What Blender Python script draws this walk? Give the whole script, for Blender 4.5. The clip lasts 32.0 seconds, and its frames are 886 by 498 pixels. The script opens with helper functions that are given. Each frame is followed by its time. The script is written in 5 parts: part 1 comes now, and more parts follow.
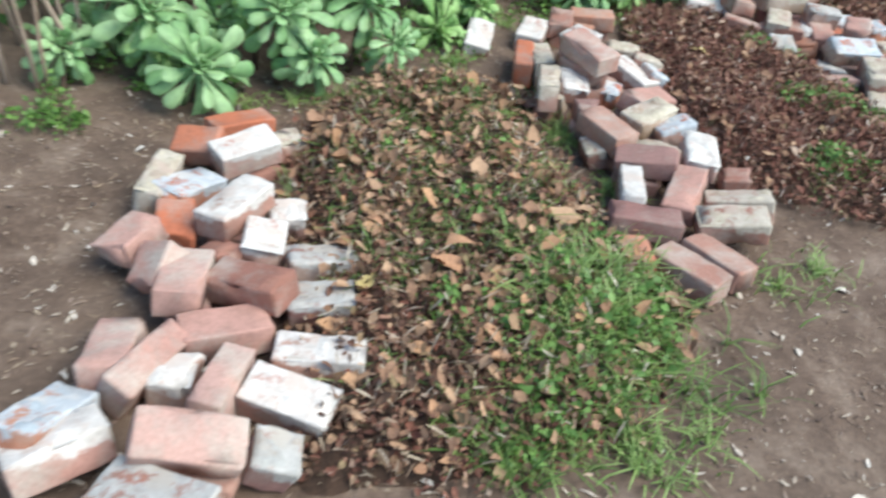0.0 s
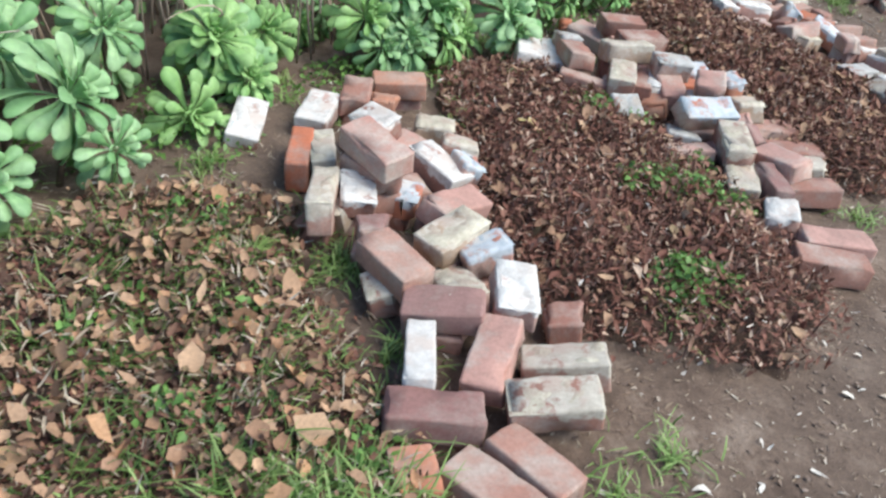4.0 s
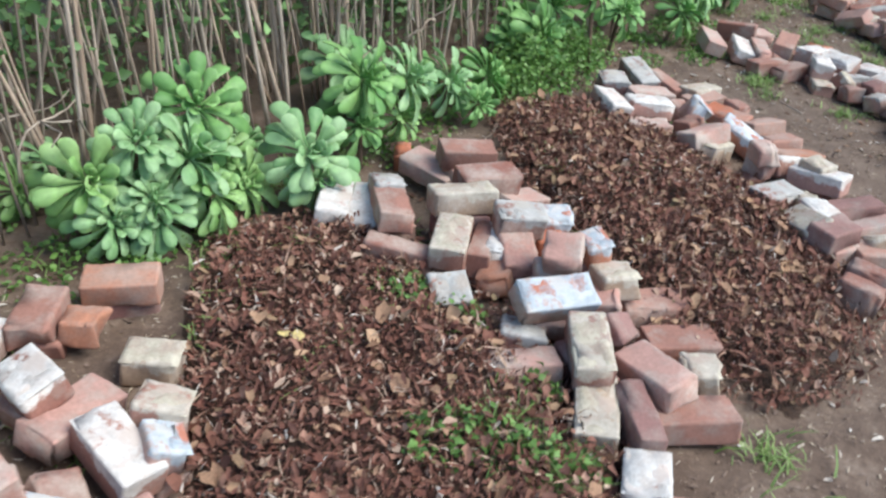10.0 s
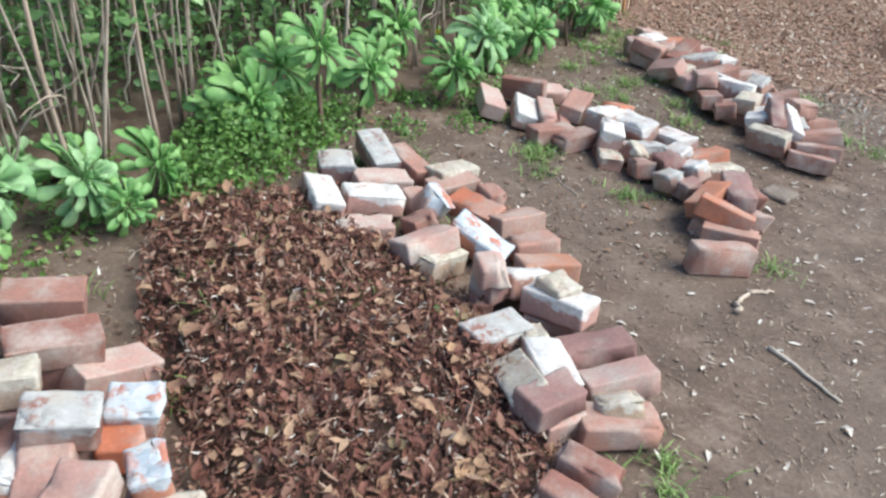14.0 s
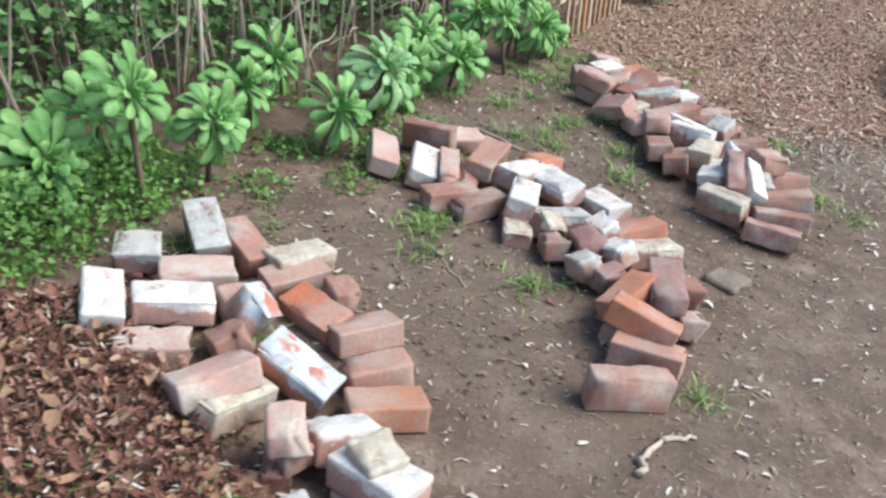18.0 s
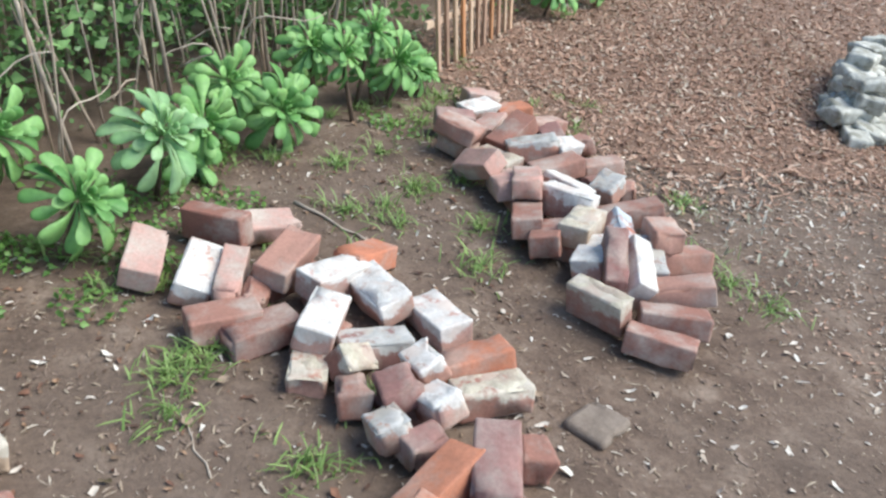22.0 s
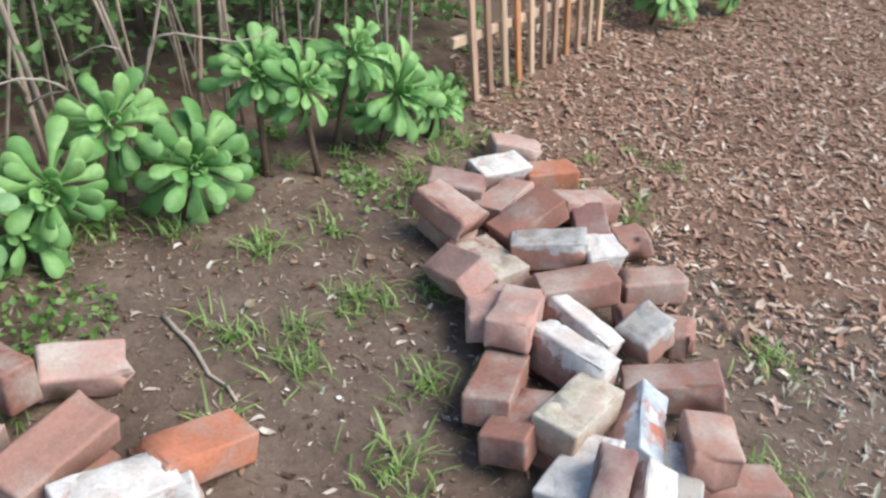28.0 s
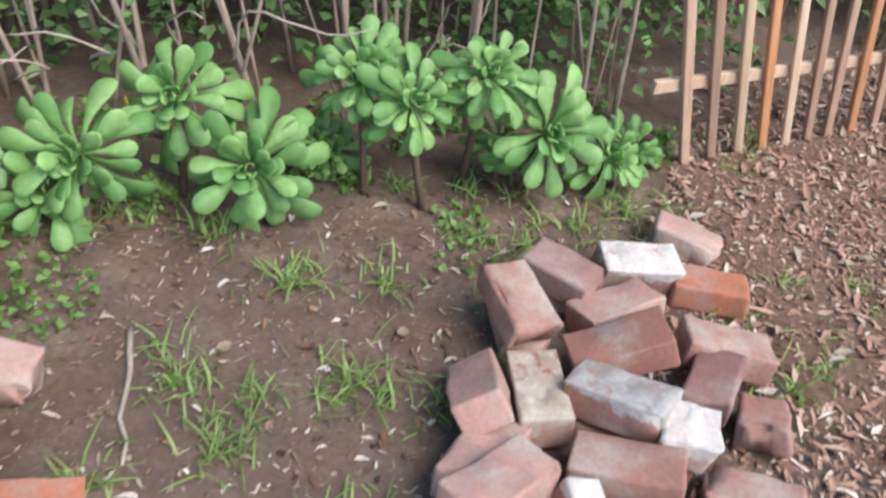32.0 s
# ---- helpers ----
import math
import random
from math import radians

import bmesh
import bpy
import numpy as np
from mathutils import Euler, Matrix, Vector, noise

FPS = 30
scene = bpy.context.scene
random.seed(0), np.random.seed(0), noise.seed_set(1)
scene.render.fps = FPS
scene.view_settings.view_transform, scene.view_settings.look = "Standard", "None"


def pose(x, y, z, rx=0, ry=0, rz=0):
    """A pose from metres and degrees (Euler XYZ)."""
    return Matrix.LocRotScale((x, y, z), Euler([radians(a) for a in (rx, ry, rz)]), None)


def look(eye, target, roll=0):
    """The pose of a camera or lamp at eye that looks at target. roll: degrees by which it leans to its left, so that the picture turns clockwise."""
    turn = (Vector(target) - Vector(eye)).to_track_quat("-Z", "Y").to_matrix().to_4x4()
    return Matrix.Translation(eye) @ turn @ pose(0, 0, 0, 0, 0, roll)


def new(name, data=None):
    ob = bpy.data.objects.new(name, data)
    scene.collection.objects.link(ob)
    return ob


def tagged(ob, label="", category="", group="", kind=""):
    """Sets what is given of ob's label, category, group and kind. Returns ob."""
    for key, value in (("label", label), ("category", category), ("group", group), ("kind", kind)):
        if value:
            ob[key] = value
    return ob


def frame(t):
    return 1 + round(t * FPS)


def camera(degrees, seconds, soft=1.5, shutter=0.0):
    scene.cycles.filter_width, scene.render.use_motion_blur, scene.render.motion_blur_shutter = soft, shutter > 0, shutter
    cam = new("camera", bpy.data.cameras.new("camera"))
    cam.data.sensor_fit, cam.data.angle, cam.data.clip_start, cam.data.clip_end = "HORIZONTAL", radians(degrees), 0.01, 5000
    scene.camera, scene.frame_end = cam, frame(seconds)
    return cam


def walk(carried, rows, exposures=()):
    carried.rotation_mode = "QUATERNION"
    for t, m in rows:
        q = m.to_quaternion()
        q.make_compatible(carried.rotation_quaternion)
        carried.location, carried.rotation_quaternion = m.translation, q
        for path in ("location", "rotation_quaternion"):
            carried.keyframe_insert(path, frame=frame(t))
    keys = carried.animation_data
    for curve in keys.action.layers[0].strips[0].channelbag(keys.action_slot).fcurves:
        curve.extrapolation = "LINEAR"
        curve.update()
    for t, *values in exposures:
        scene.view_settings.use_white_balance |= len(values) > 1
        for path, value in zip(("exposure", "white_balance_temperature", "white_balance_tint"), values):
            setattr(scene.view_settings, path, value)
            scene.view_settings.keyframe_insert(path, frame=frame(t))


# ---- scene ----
cam = camera(55.5, 32.0, soft=2.5, shutter=0.5)
PATH = [
    (0, (-0.05, -0.156, 1.409), (0.089, 1.458, 0.235), 8.7),
    (0.5, (-0.028, 0.004, 1.377), (0.277, 1.617, 0.233), 11.1),
    (1, (-0.004, 0.147, 1.388), (0.28, 1.809, 0.312), 7.8),
    (1.5, (0.041, 0.228, 1.383), (0.219, 1.907, 0.312), 6.4),
    (2, (0.178, 0.288, 1.355), (0.288, 1.93, 0.218), 10.1),
    (2.5, (0.274, 0.323, 1.343), (0.392, 1.926, 0.153), 9.0),
    (3, (0.307, 0.432, 1.324), (0.619, 2.002, 0.125), 11.3),
    (3.5, (0.323, 0.596, 1.357), (0.704, 2.181, 0.199), 9.8),
    (5.5, (0.641, 0.855, 1.436), (0.974, 2.475, 0.312), 10.1),
    (6, (0.674, 1.027, 1.436), (1.136, 2.642, 0.351), 10.0),
    (6.5, (0.703, 1.112, 1.393), (1.255, 2.688, 0.293), 10.1),
    (7, (0.736, 1.17, 1.412), (1.192, 2.784, 0.323), 9.5),
    (7.4, (0.815, 1.202, 1.428), (1.226, 2.833, 0.346), 11.4),
    (7.5, (0.841, 1.201, 1.427), (1.246, 2.843, 0.36), 11.6),
    (8, (0.935, 1.228, 1.425), (1.305, 2.859, 0.328), 11.7),
    (8.5, (1.025, 1.329, 1.428), (1.504, 2.933, 0.333), 12.6),
    (9, (1.07, 1.514, 1.441), (1.637, 3.117, 0.387), 11.9),
    (9.5, (1.092, 1.589, 1.433), (1.609, 3.207, 0.377), 7.6),
    (10, (1.15, 1.639, 1.441), (1.565, 3.276, 0.368), 7.4),
    (10.5, (1.317, 1.719, 1.478), (1.732, 3.373, 0.434), 9.3),
    (11, (1.466, 1.768, 1.454), (1.939, 3.417, 0.425), 8.2),
    (11.5, (1.556, 1.941, 1.43), (2.22, 3.553, 0.448), 10.3),
    (12, (1.628, 2.077, 1.425), (2.33, 3.666, 0.435), 8.1),
    (12.5, (1.771, 2.145, 1.443), (2.325, 3.793, 0.454), 7.2),
    (13, (1.938, 2.184, 1.447), (2.488, 3.83, 0.453), 9.5),
    (13.5, (2.062, 2.25, 1.44), (2.678, 3.863, 0.43), 9.3),
    (15.5, (2.398, 2.554, 1.434), (2.967, 4.179, 0.415), 9.0),
    (16, (2.528, 2.565, 1.437), (3.127, 4.159, 0.388), 8.4),
    (16.5, (2.614, 2.689, 1.447), (3.304, 4.24, 0.39), 10.7),
    (17, (2.661, 2.848, 1.433), (3.383, 4.422, 0.432), 10.6),
    (17.5, (2.693, 2.905, 1.428), (3.292, 4.525, 0.42), 8.9),
    (18, (2.835, 2.952, 1.442), (3.426, 4.566, 0.418), 10.1),
    (18.5, (2.985, 3.002, 1.451), (3.563, 4.608, 0.408), 11.0),
    (19, (3.087, 3.092, 1.447), (3.784, 4.63, 0.375), 10.0),
    (19.5, (3.155, 3.251, 1.424), (3.933, 4.782, 0.4), 9.8),
    (20, (3.187, 3.338, 1.427), (3.898, 4.903, 0.405), 7.5),
    (20.5, (3.291, 3.397, 1.427), (3.88, 4.999, 0.384), 8.3),
    (20.6, (3.32, 3.406, 1.421), (3.903, 5.008, 0.375), 9.1),
    (21, (3.412, 3.437, 1.428), (3.972, 5.018, 0.339), 10.4),
    (21.5, (3.494, 3.503, 1.431), (4.171, 5.039, 0.345), 11.0),
    (22, (3.547, 3.654, 1.424), (4.235, 5.235, 0.411), 9.5),
    (22.5, (3.606, 3.748, 1.395), (4.243, 5.329, 0.349), 7.9),
    (23, (3.722, 3.824, 1.4), (4.243, 5.428, 0.324), 10.9),
    (23.5, (3.845, 3.85, 1.406), (4.302, 5.446, 0.291), 11.6),
    (24, (3.899, 3.931, 1.403), (4.446, 5.475, 0.255), 12.3),
    (24.5, (3.956, 4.072, 1.384), (4.56, 5.647, 0.31), 9.7),
    (25, (3.985, 4.178, 1.382), (4.573, 5.734, 0.27), 8.6),
    (25.2, (4.033, 4.218, 1.353), (4.576, 5.793, 0.246), 11.7),
    (25.5, (4.129, 4.248, 1.39), (4.629, 5.819, 0.258), 11.6),
    (27.5, (4.293, 4.589, 1.358), (4.771, 6.175, 0.238), 10.6),
    (28, (4.356, 4.612, 1.358), (4.726, 6.223, 0.232), 9.9),
    (28.5, (4.488, 4.657, 1.363), (4.761, 6.264, 0.204), 12.0),
    (29, (4.579, 4.712, 1.347), (4.817, 6.267, 0.112), 12.6),
    (29.5, (4.633, 4.852, 1.315), (4.922, 6.415, 0.101), 13.5),
    (30, (4.665, 4.94, 1.319), (4.785, 6.523, 0.103), 10.6),
    (30.5, (4.761, 4.973, 1.343), (4.662, 6.569, 0.141), 11.0),
    (31, (4.884, 4.996, 1.349), (4.596, 6.526, 0.093), 11.6),
    (31.5, (4.949, 5.091, 1.344), (4.581, 6.57, 0.048), 9.8),
    (32, (4.955, 5.236, 1.331), (4.577, 6.733, 0.059), 10.5),
]
walk(cam, [(t, look(eye, target, roll)) for t, eye, target, roll in PATH], [(0, 0.93, 6550, 2), (5, 0.88, 6450, 4), (9, 0.83, 6450, 5), (13, 1.04, 6450, 3), (20, 1.02, 6450, 3), (23, 1.0, 6500, 4), (24, 0.87, 6550, 5), (29, 0.86, 6650, 8), (32, 0.84, 6650, 12)])

# ---------------------------------------------------------------- light
world = bpy.data.worlds.new("sky")
scene.world = world
world.use_nodes = True
wn = world.node_tree.nodes
sky = wn.new("ShaderNodeTexSky")
sky.sky_type = "NISHITA"
sky.sun_disc = False
sky.sun_elevation = radians(53)
sky.sun_rotation = radians(112)
wn["Background"].inputs["Strength"].default_value = 0.13
world.node_tree.links.new(sky.outputs[0], wn["Background"].inputs[0])
sun = new("sun", bpy.data.lights.new("sun", "SUN"))
sun.data.energy = 2.5
sun.data.angle = radians(45)
sun.data.color = (1.0, 0.95, 0.88)
sun.matrix_world = look((5.5, -2.2, 8.0), (0.0, 0.0, 0.0))


# ---------------------------------------------------------------- materials
def material(name, rough=0.85):
    mat = bpy.data.materials.new(name)
    mat.use_nodes = True
    nodes, links = mat.node_tree.nodes, mat.node_tree.links
    bsdf = nodes["Principled BSDF"]
    bsdf.inputs["Roughness"].default_value = rough
    return mat, nodes, links, bsdf


def tex(nodes, links, scale, detail=6.0, rough=0.6, coords="Object", off=0.0, stretch=None):
    """A noise of that scale in metres' terms; returns its value output."""
    co = nodes.new("ShaderNodeTexCoord")
    n = nodes.new("ShaderNodeTexNoise")
    n.inputs["Scale"].default_value = scale
    n.inputs["Detail"].default_value = detail
    n.inputs["Roughness"].default_value = rough
    m = nodes.new("ShaderNodeMapping")
    m.inputs["Location"].default_value = (off, off * 0.7, off * 0.3)
    if stretch:
        m.inputs["Scale"].default_value = stretch
    links.new(co.outputs[coords], m.inputs["Vector"])
    links.new(m.outputs[0], n.inputs["Vector"])
    return n.outputs["Fac"]


def ramp(nodes, links, fac, *stops):
    r = nodes.new("ShaderNodeValToRGB")
    els = r.color_ramp.elements
    while len(els) < len(stops):
        els.new(0.5)
    for e, (p, c) in zip(els, stops):
        e.position = p
        e.color = (*c, 1) if len(c) == 3 else c
    links.new(fac, r.inputs[0])
    return r.outputs[0]


def mixed(nodes, links, fac, a, b, how="MIX"):
    m = nodes.new("ShaderNodeMix")
    m.data_type = "RGBA"
    m.blend_type = how
    for value, sock in ((fac, m.inputs[0]), (a, m.inputs[6]), (b, m.inputs[7])):
        if isinstance(value, (int, float)):
            sock.default_value = value
        elif isinstance(value, tuple):
            sock.default_value = (*value, 1)
        else:
            links.new(value, sock)
    return m.outputs[2]


def bump(nodes, links, bsdf, height, strength=0.5, distance=0.004):
    b = nodes.new("ShaderNodeBump")
    b.inputs["Strength"].default_value = strength
    b.inputs["Distance"].default_value = distance
    links.new(height, b.inputs["Height"])
    links.new(b.outputs[0], bsdf.inputs["Normal"])


def chance(nodes, links, island=False):
    """A random value for each object, or for each loose piece of a mesh."""
    if island:
        return nodes.new("ShaderNodeNewGeometry").outputs["Random Per Island"]
    return nodes.new("ShaderNodeObjectInfo").outputs["Random"]


def clay(name, low, high, dusty):
    """Fired clay: body colour that varies from brick to brick, grime and pale mortar dust, pits."""
    mat, nodes, links, bsdf = material(name, 0.88)
    pick = chance(nodes, links)
    base = ramp(nodes, links, pick, (0.0, low), (1.0, high))
    co = nodes.new("ShaderNodeTexCoord")
    shift = nodes.new("ShaderNodeVectorMath")
    shift.operation = "ADD"
    spread = nodes.new("ShaderNodeMath")
    spread.operation = "MULTIPLY"
    spread.inputs[1].default_value = 37.0
    links.new(pick, spread.inputs[0])
    links.new(co.outputs["Object"], shift.inputs[0])
    links.new(spread.outputs[0], shift.inputs[1])

    def noise_at(scale, detail):
        n = nodes.new("ShaderNodeTexNoise")
        n.inputs["Scale"].default_value, n.inputs["Detail"].default_value = scale, detail
        n.inputs["Roughness"].default_value = 0.65
        links.new(shift.outputs[0], n.inputs["Vector"])
        return n.outputs["Fac"]

    grain = noise_at(95, 6)
    blotch = noise_at(14, 5)
    stain = noise_at(7, 6)
    col = mixed(nodes, links, ramp(nodes, links, blotch, (0.42, (0, 0, 0)), (0.72, (0.5, 0.5, 0.5))), base, (0.13, 0.085, 0.07))
    col = mixed(nodes, links, ramp(nodes, links, stain, (0.46, (0, 0, 0)), (0.66, (dusty, dusty, dusty))), col, (0.52, 0.46, 0.41))
    col = mixed(nodes, links, 0.32, col, ramp(nodes, links, grain, (0.3, (0.4, 0.38, 0.36)), (0.62, (1.1, 1.1, 1.1))), "MULTIPLY")
    links.new(col, bsdf.inputs["Base Color"])
    bump(nodes, links, bsdf, grain, 0.45, 0.003)
    return mat


def mortar(name, low, high, patch, amount):
    """Old mortar or limewash with stains and worn patches."""
    mat, nodes, links, bsdf = material(name, 0.93)
    a = tex(nodes, links, 16, 8, 0.7)
    b = tex(nodes, links, 9, 5, 0.6, off=3.1)
    c = tex(nodes, links, 150, 3)
    col = ramp(nodes, links, a, (0.3, low), (0.65, high))
    col = mixed(nodes, links, ramp(nodes, links, b, (0.5, (0, 0, 0)), (0.6, (amount, amount, amount))), col, patch)
    col = mixed(nodes, links, 0.3, col, ramp(nodes, links, c, (0.3, (0.4, 0.4, 0.4)), (0.7, (1, 1, 1))), "MULTIPLY")
    links.new(col, bsdf.inputs["Base Color"])
    bump(nodes, links, bsdf, a, 0.8, 0.008)
    return mat


CLAY = {
    "r": clay("red_clay", (0.25, 0.105, 0.08), (0.42, 0.235, 0.185), 0.6),
    "o": clay("orange_clay", (0.47, 0.15, 0.08), (0.42, 0.19, 0.12), 0.4),
    "p": clay("pink_clay", (0.44, 0.24, 0.20), (0.49, 0.31, 0.27), 0.8),
    "m": clay("mauve_clay", (0.23, 0.11, 0.10), (0.29, 0.165, 0.15), 0.45),
    "t": clay("tan_clay", (0.34, 0.24, 0.17), (0.40, 0.30, 0.22), 0.8),
}
CRUST = {
    "w": mortar("white_mortar", (0.46, 0.44, 0.43), (0.76, 0.75, 0.73), (0.50, 0.42, 0.37), 0.5),
    "g": mortar("grey_mortar", (0.30, 0.30, 0.29), (0.52, 0.52, 0.51), (0.36, 0.29, 0.24), 0.6),
    "t": mortar("cream_mortar", (0.36, 0.32, 0.25), (0.64, 0.59, 0.48), (0.38, 0.29, 0.24), 0.75),
    "b": mortar("blue_paint", (0.30, 0.36, 0.42), (0.52, 0.57, 0.61), (0.46, 0.15, 0.08), 0.9),
}


def crusted(name, kind, low, high, tint, amount):
    """Clay half hidden under old mortar or paint that thins out down the sides."""
    mat = CLAY[kind].copy()
    mat.name = name
    nodes, links = mat.node_tree.nodes, mat.node_tree.links
    bsdf = nodes["Principled BSDF"]
    under = bsdf.inputs["Base Color"].links[0].from_socket
    co = nodes.new("ShaderNodeTexCoord")
    split = nodes.new("ShaderNodeSeparateXYZ")
    links.new(co.outputs["Object"], split.inputs[0])
    blot = tex(nodes, links, 13, 6, 0.7)
    up = nodes.new("ShaderNodeMath")
    up.operation = "MULTIPLY_ADD"
    up.inputs[1].default_value = 5.0
    links.new(split.outputs["Z"], up.inputs[0])
    links.new(blot, up.inputs[2])
    mask = ramp(nodes, links, up.outputs[0], (0.62 - amount, (0, 0, 0)), (0.70 - amount, (0.93, 0.93, 0.93)))
    lime = ramp(nodes, links, tex(nodes, links, 30, 8, 0.75, off=5), (0.3, low), (0.68, high))
    lime = mixed(nodes, links, ramp(nodes, links, tex(nodes, links, 11, 4, off=9), (0.5, (0, 0, 0)), (0.62, (0.7, 0.7, 0.7))), lime, tint)
    links.new(mixed(nodes, links, mask, under, lime), bsdf.inputs["Base Color"])
    return mat


CRUSTED = {
    "w": [crusted("white_crusted_clay", k, (0.42, 0.40, 0.38), (0.72, 0.70, 0.68), (0.54, 0.45, 0.40), 0.06) for k in "pr"],
    "g": [crusted("grey_crusted_clay", k, (0.28, 0.28, 0.27), (0.50, 0.50, 0.49), (0.42, 0.38, 0.33), 0.04) for k in "mr"],
    "t": [crusted("cream_crusted_clay", k, (0.32, 0.28, 0.23), (0.57, 0.53, 0.46), (0.42, 0.32, 0.27), 0.03) for k in "tr"],
    "b": [crusted("blue_painted_clay", k, (0.30, 0.36, 0.42), (0.54, 0.59, 0.63), (0.58, 0.56, 0.53), 0.04) for k in "op"],
}


def soil_material():
    mat, nodes, links, bsdf = material("soil", 0.95)
    big = tex(nodes, links, 0.9, 5)
    mid = tex(nodes, links, 5, 9, 0.72)
    fine = tex(nodes, links, 60, 6, 0.75)
    col = ramp(nodes, links, mid, (0.34, (0.075, 0.047, 0.034)), (0.52, (0.155, 0.106, 0.079)), (0.66, (0.265, 0.200, 0.158)))
    col = mixed(nodes, links, ramp(nodes, links, big, (0.42, (0, 0, 0)), (0.62, (0.6, 0.6, 0.6))), col, (0.152, 0.112, 0.088))
    col = mixed(nodes, links, 0.65, col, ramp(nodes, links, fine, (0.32, (0.5, 0.49, 0.48)), (0.65, (1.1, 1.09, 1.08))), "MULTIPLY")
    links.new(col, bsdf.inputs["Base Color"])
    bump(nodes, links, bsdf, fine, 0.6, 0.010)
    return mat


def litter_material(name, *cols, rough=0.8):
    """Leaf and chip colours that change from piece to piece."""
    mat, nodes, links, bsdf = material(name, rough)
    pick = chance(nodes, links, True)
    col = ramp(nodes, links, pick, *[(i / max(1, len(cols) - 1), c) for i, c in enumerate(cols)])
    spot = tex(nodes, links, 120, 4)
    col = mixed(nodes, links, 0.5, col, ramp(nodes, links, spot, (0.3, (0.35, 0.35, 0.35)), (0.65, (1, 1, 1))), "MULTIPLY")
    links.new(col, bsdf.inputs["Base Color"])
    return mat


def leaf_material(name, dark, light, rough=0.45, island=False, veil=0.25):
    mat, nodes, links, bsdf = material(name, rough)
    pick = chance(nodes, links, island)
    col = ramp(nodes, links, pick, (0.0, dark), (1.0, light))
    mott = tex(nodes, links, 35, 4)
    col = mixed(nodes, links, 0.45, col, ramp(nodes, links, mott, (0.3, (0.5, 0.55, 0.5)), (0.7, (1.15, 1.15, 1.0))), "MULTIPLY")
    links.new(col, bsdf.inputs["Base Color"])
    bsdf.inputs["Subsurface Weight"].default_value = 0.0
    if veil:
        thin = nodes.new("ShaderNodeBsdfTranslucent")
        links.new(col, thin.inputs["Color"])
        mix = nodes.new("ShaderNodeMixShader")
        mix.inputs[0].default_value = veil
        links.new(bsdf.outputs[0], mix.inputs[1])
        links.new(thin.outputs[0], mix.inputs[2])
        links.new(mix.outputs[0], nodes["Material Output"].inputs["Surface"])
    return mat


def wood_material(name, dark, light, streak=(60, 60, 4)):
    mat, nodes, links, bsdf = material(name, 0.8)
    grain = tex(nodes, links, 1.0, 6, 0.7, stretch=streak)
    pick = chance(nodes, links)
    col = ramp(nodes, links, grain, (0.3, dark), (0.7, light))
    col = mixed(nodes, links, 0.5, col, ramp(nodes, links, pick, (0, (0.6, 0.52, 0.47)), (0.4, (1.0, 0.92, 0.88)), (0.62, (1.25, 0.95, 0.75)), (1, (1.45, 1.45, 1.45))), "MULTIPLY")
    links.new(col, bsdf.inputs["Base Color"])
    bump(nodes, links, bsdf, grain, 0.5, 0.004)
    return mat


SOIL = soil_material()
BED_SOIL, _n, _l, _b = material("leaf_mould", 0.95)
_f = tex(_n, _l, 30, 8, 0.75)
_l.new(ramp(_n, _l, _f, (0.3, (0.03, 0.017, 0.011)), (0.7, (0.10, 0.056, 0.036))), _b.inputs["Base Color"])
bump(_n, _l, _b, _f, 1.0, 0.02)
CHIP_SOIL, _n, _l, _b = material("chip_bed", 0.95)
_f = tex(_n, _l, 45, 8, 0.75)
_l.new(ramp(_n, _l, _f, (0.3, (0.10, 0.058, 0.04)), (0.7, (0.30, 0.185, 0.13))), _b.inputs["Base Color"])
bump(_n, _l, _b, _f, 1.0, 0.015)
MULCH = litter_material("brown_mulch", (0.04, 0.015, 0.011), (0.17, 0.062, 0.042), (0.25, 0.105, 0.072), (0.15, 0.058, 0.040), (0.085, 0.033, 0.023), (0.23, 0.10, 0.07), (0.32, 0.17, 0.12), (0.56, 0.42, 0.32))
DRY = litter_material("dry_leaves", (0.05, 0.024, 0.016), (0.14, 0.064, 0.040), (0.22, 0.105, 0.065), (0.085, 0.046, 0.03), (0.11, 0.062, 0.04), (0.36, 0.22, 0.135), (0.15, 0.098, 0.062), (0.10, 0.075, 0.04))
CHIPS = litter_material("wood_chips", (0.20, 0.11, 0.075), (0.45, 0.27, 0.19), (0.34, 0.19, 0.13), (0.52, 0.34, 0.25), (0.28, 0.155, 0.11), (0.48, 0.31, 0.22), (0.55, 0.39, 0.30), (0.78, 0.68, 0.57))
CRUMB = litter_material("soil_crumbs", (0.12, 0.08, 0.06), (0.25, 0.18, 0.14), (0.18, 0.125, 0.10), (0.34, 0.26, 0.21))
DRIED = litter_material("dried_weed", (0.36, 0.34, 0.29), (0.52, 0.50, 0.44), (0.28, 0.27, 0.20), (0.44, 0.45, 0.36))
TAN = litter_material("tan_leaves", (0.20, 0.11, 0.07), (0.36, 0.21, 0.13), (0.27, 0.15, 0.09), (0.50, 0.33, 0.21), (0.31, 0.18, 0.11), (0.25, 0.19, 0.10))
AMBER = litter_material("amber_leaves", (0.30, 0.15, 0.08), (0.50, 0.29, 0.16), (0.40, 0.21, 0.12), (0.56, 0.37, 0.23), (0.33, 0.19, 0.12))
BLEACHED = litter_material("bleached_litter", (0.42, 0.34, 0.27), (0.62, 0.55, 0.48), (0.74, 0.70, 0.64))
PALE = litter_material("pale_litter", (0.30, 0.22, 0.15), (0.5, 0.42, 0.32), (0.24, 0.16, 0.11), (0.62, 0.56, 0.47))
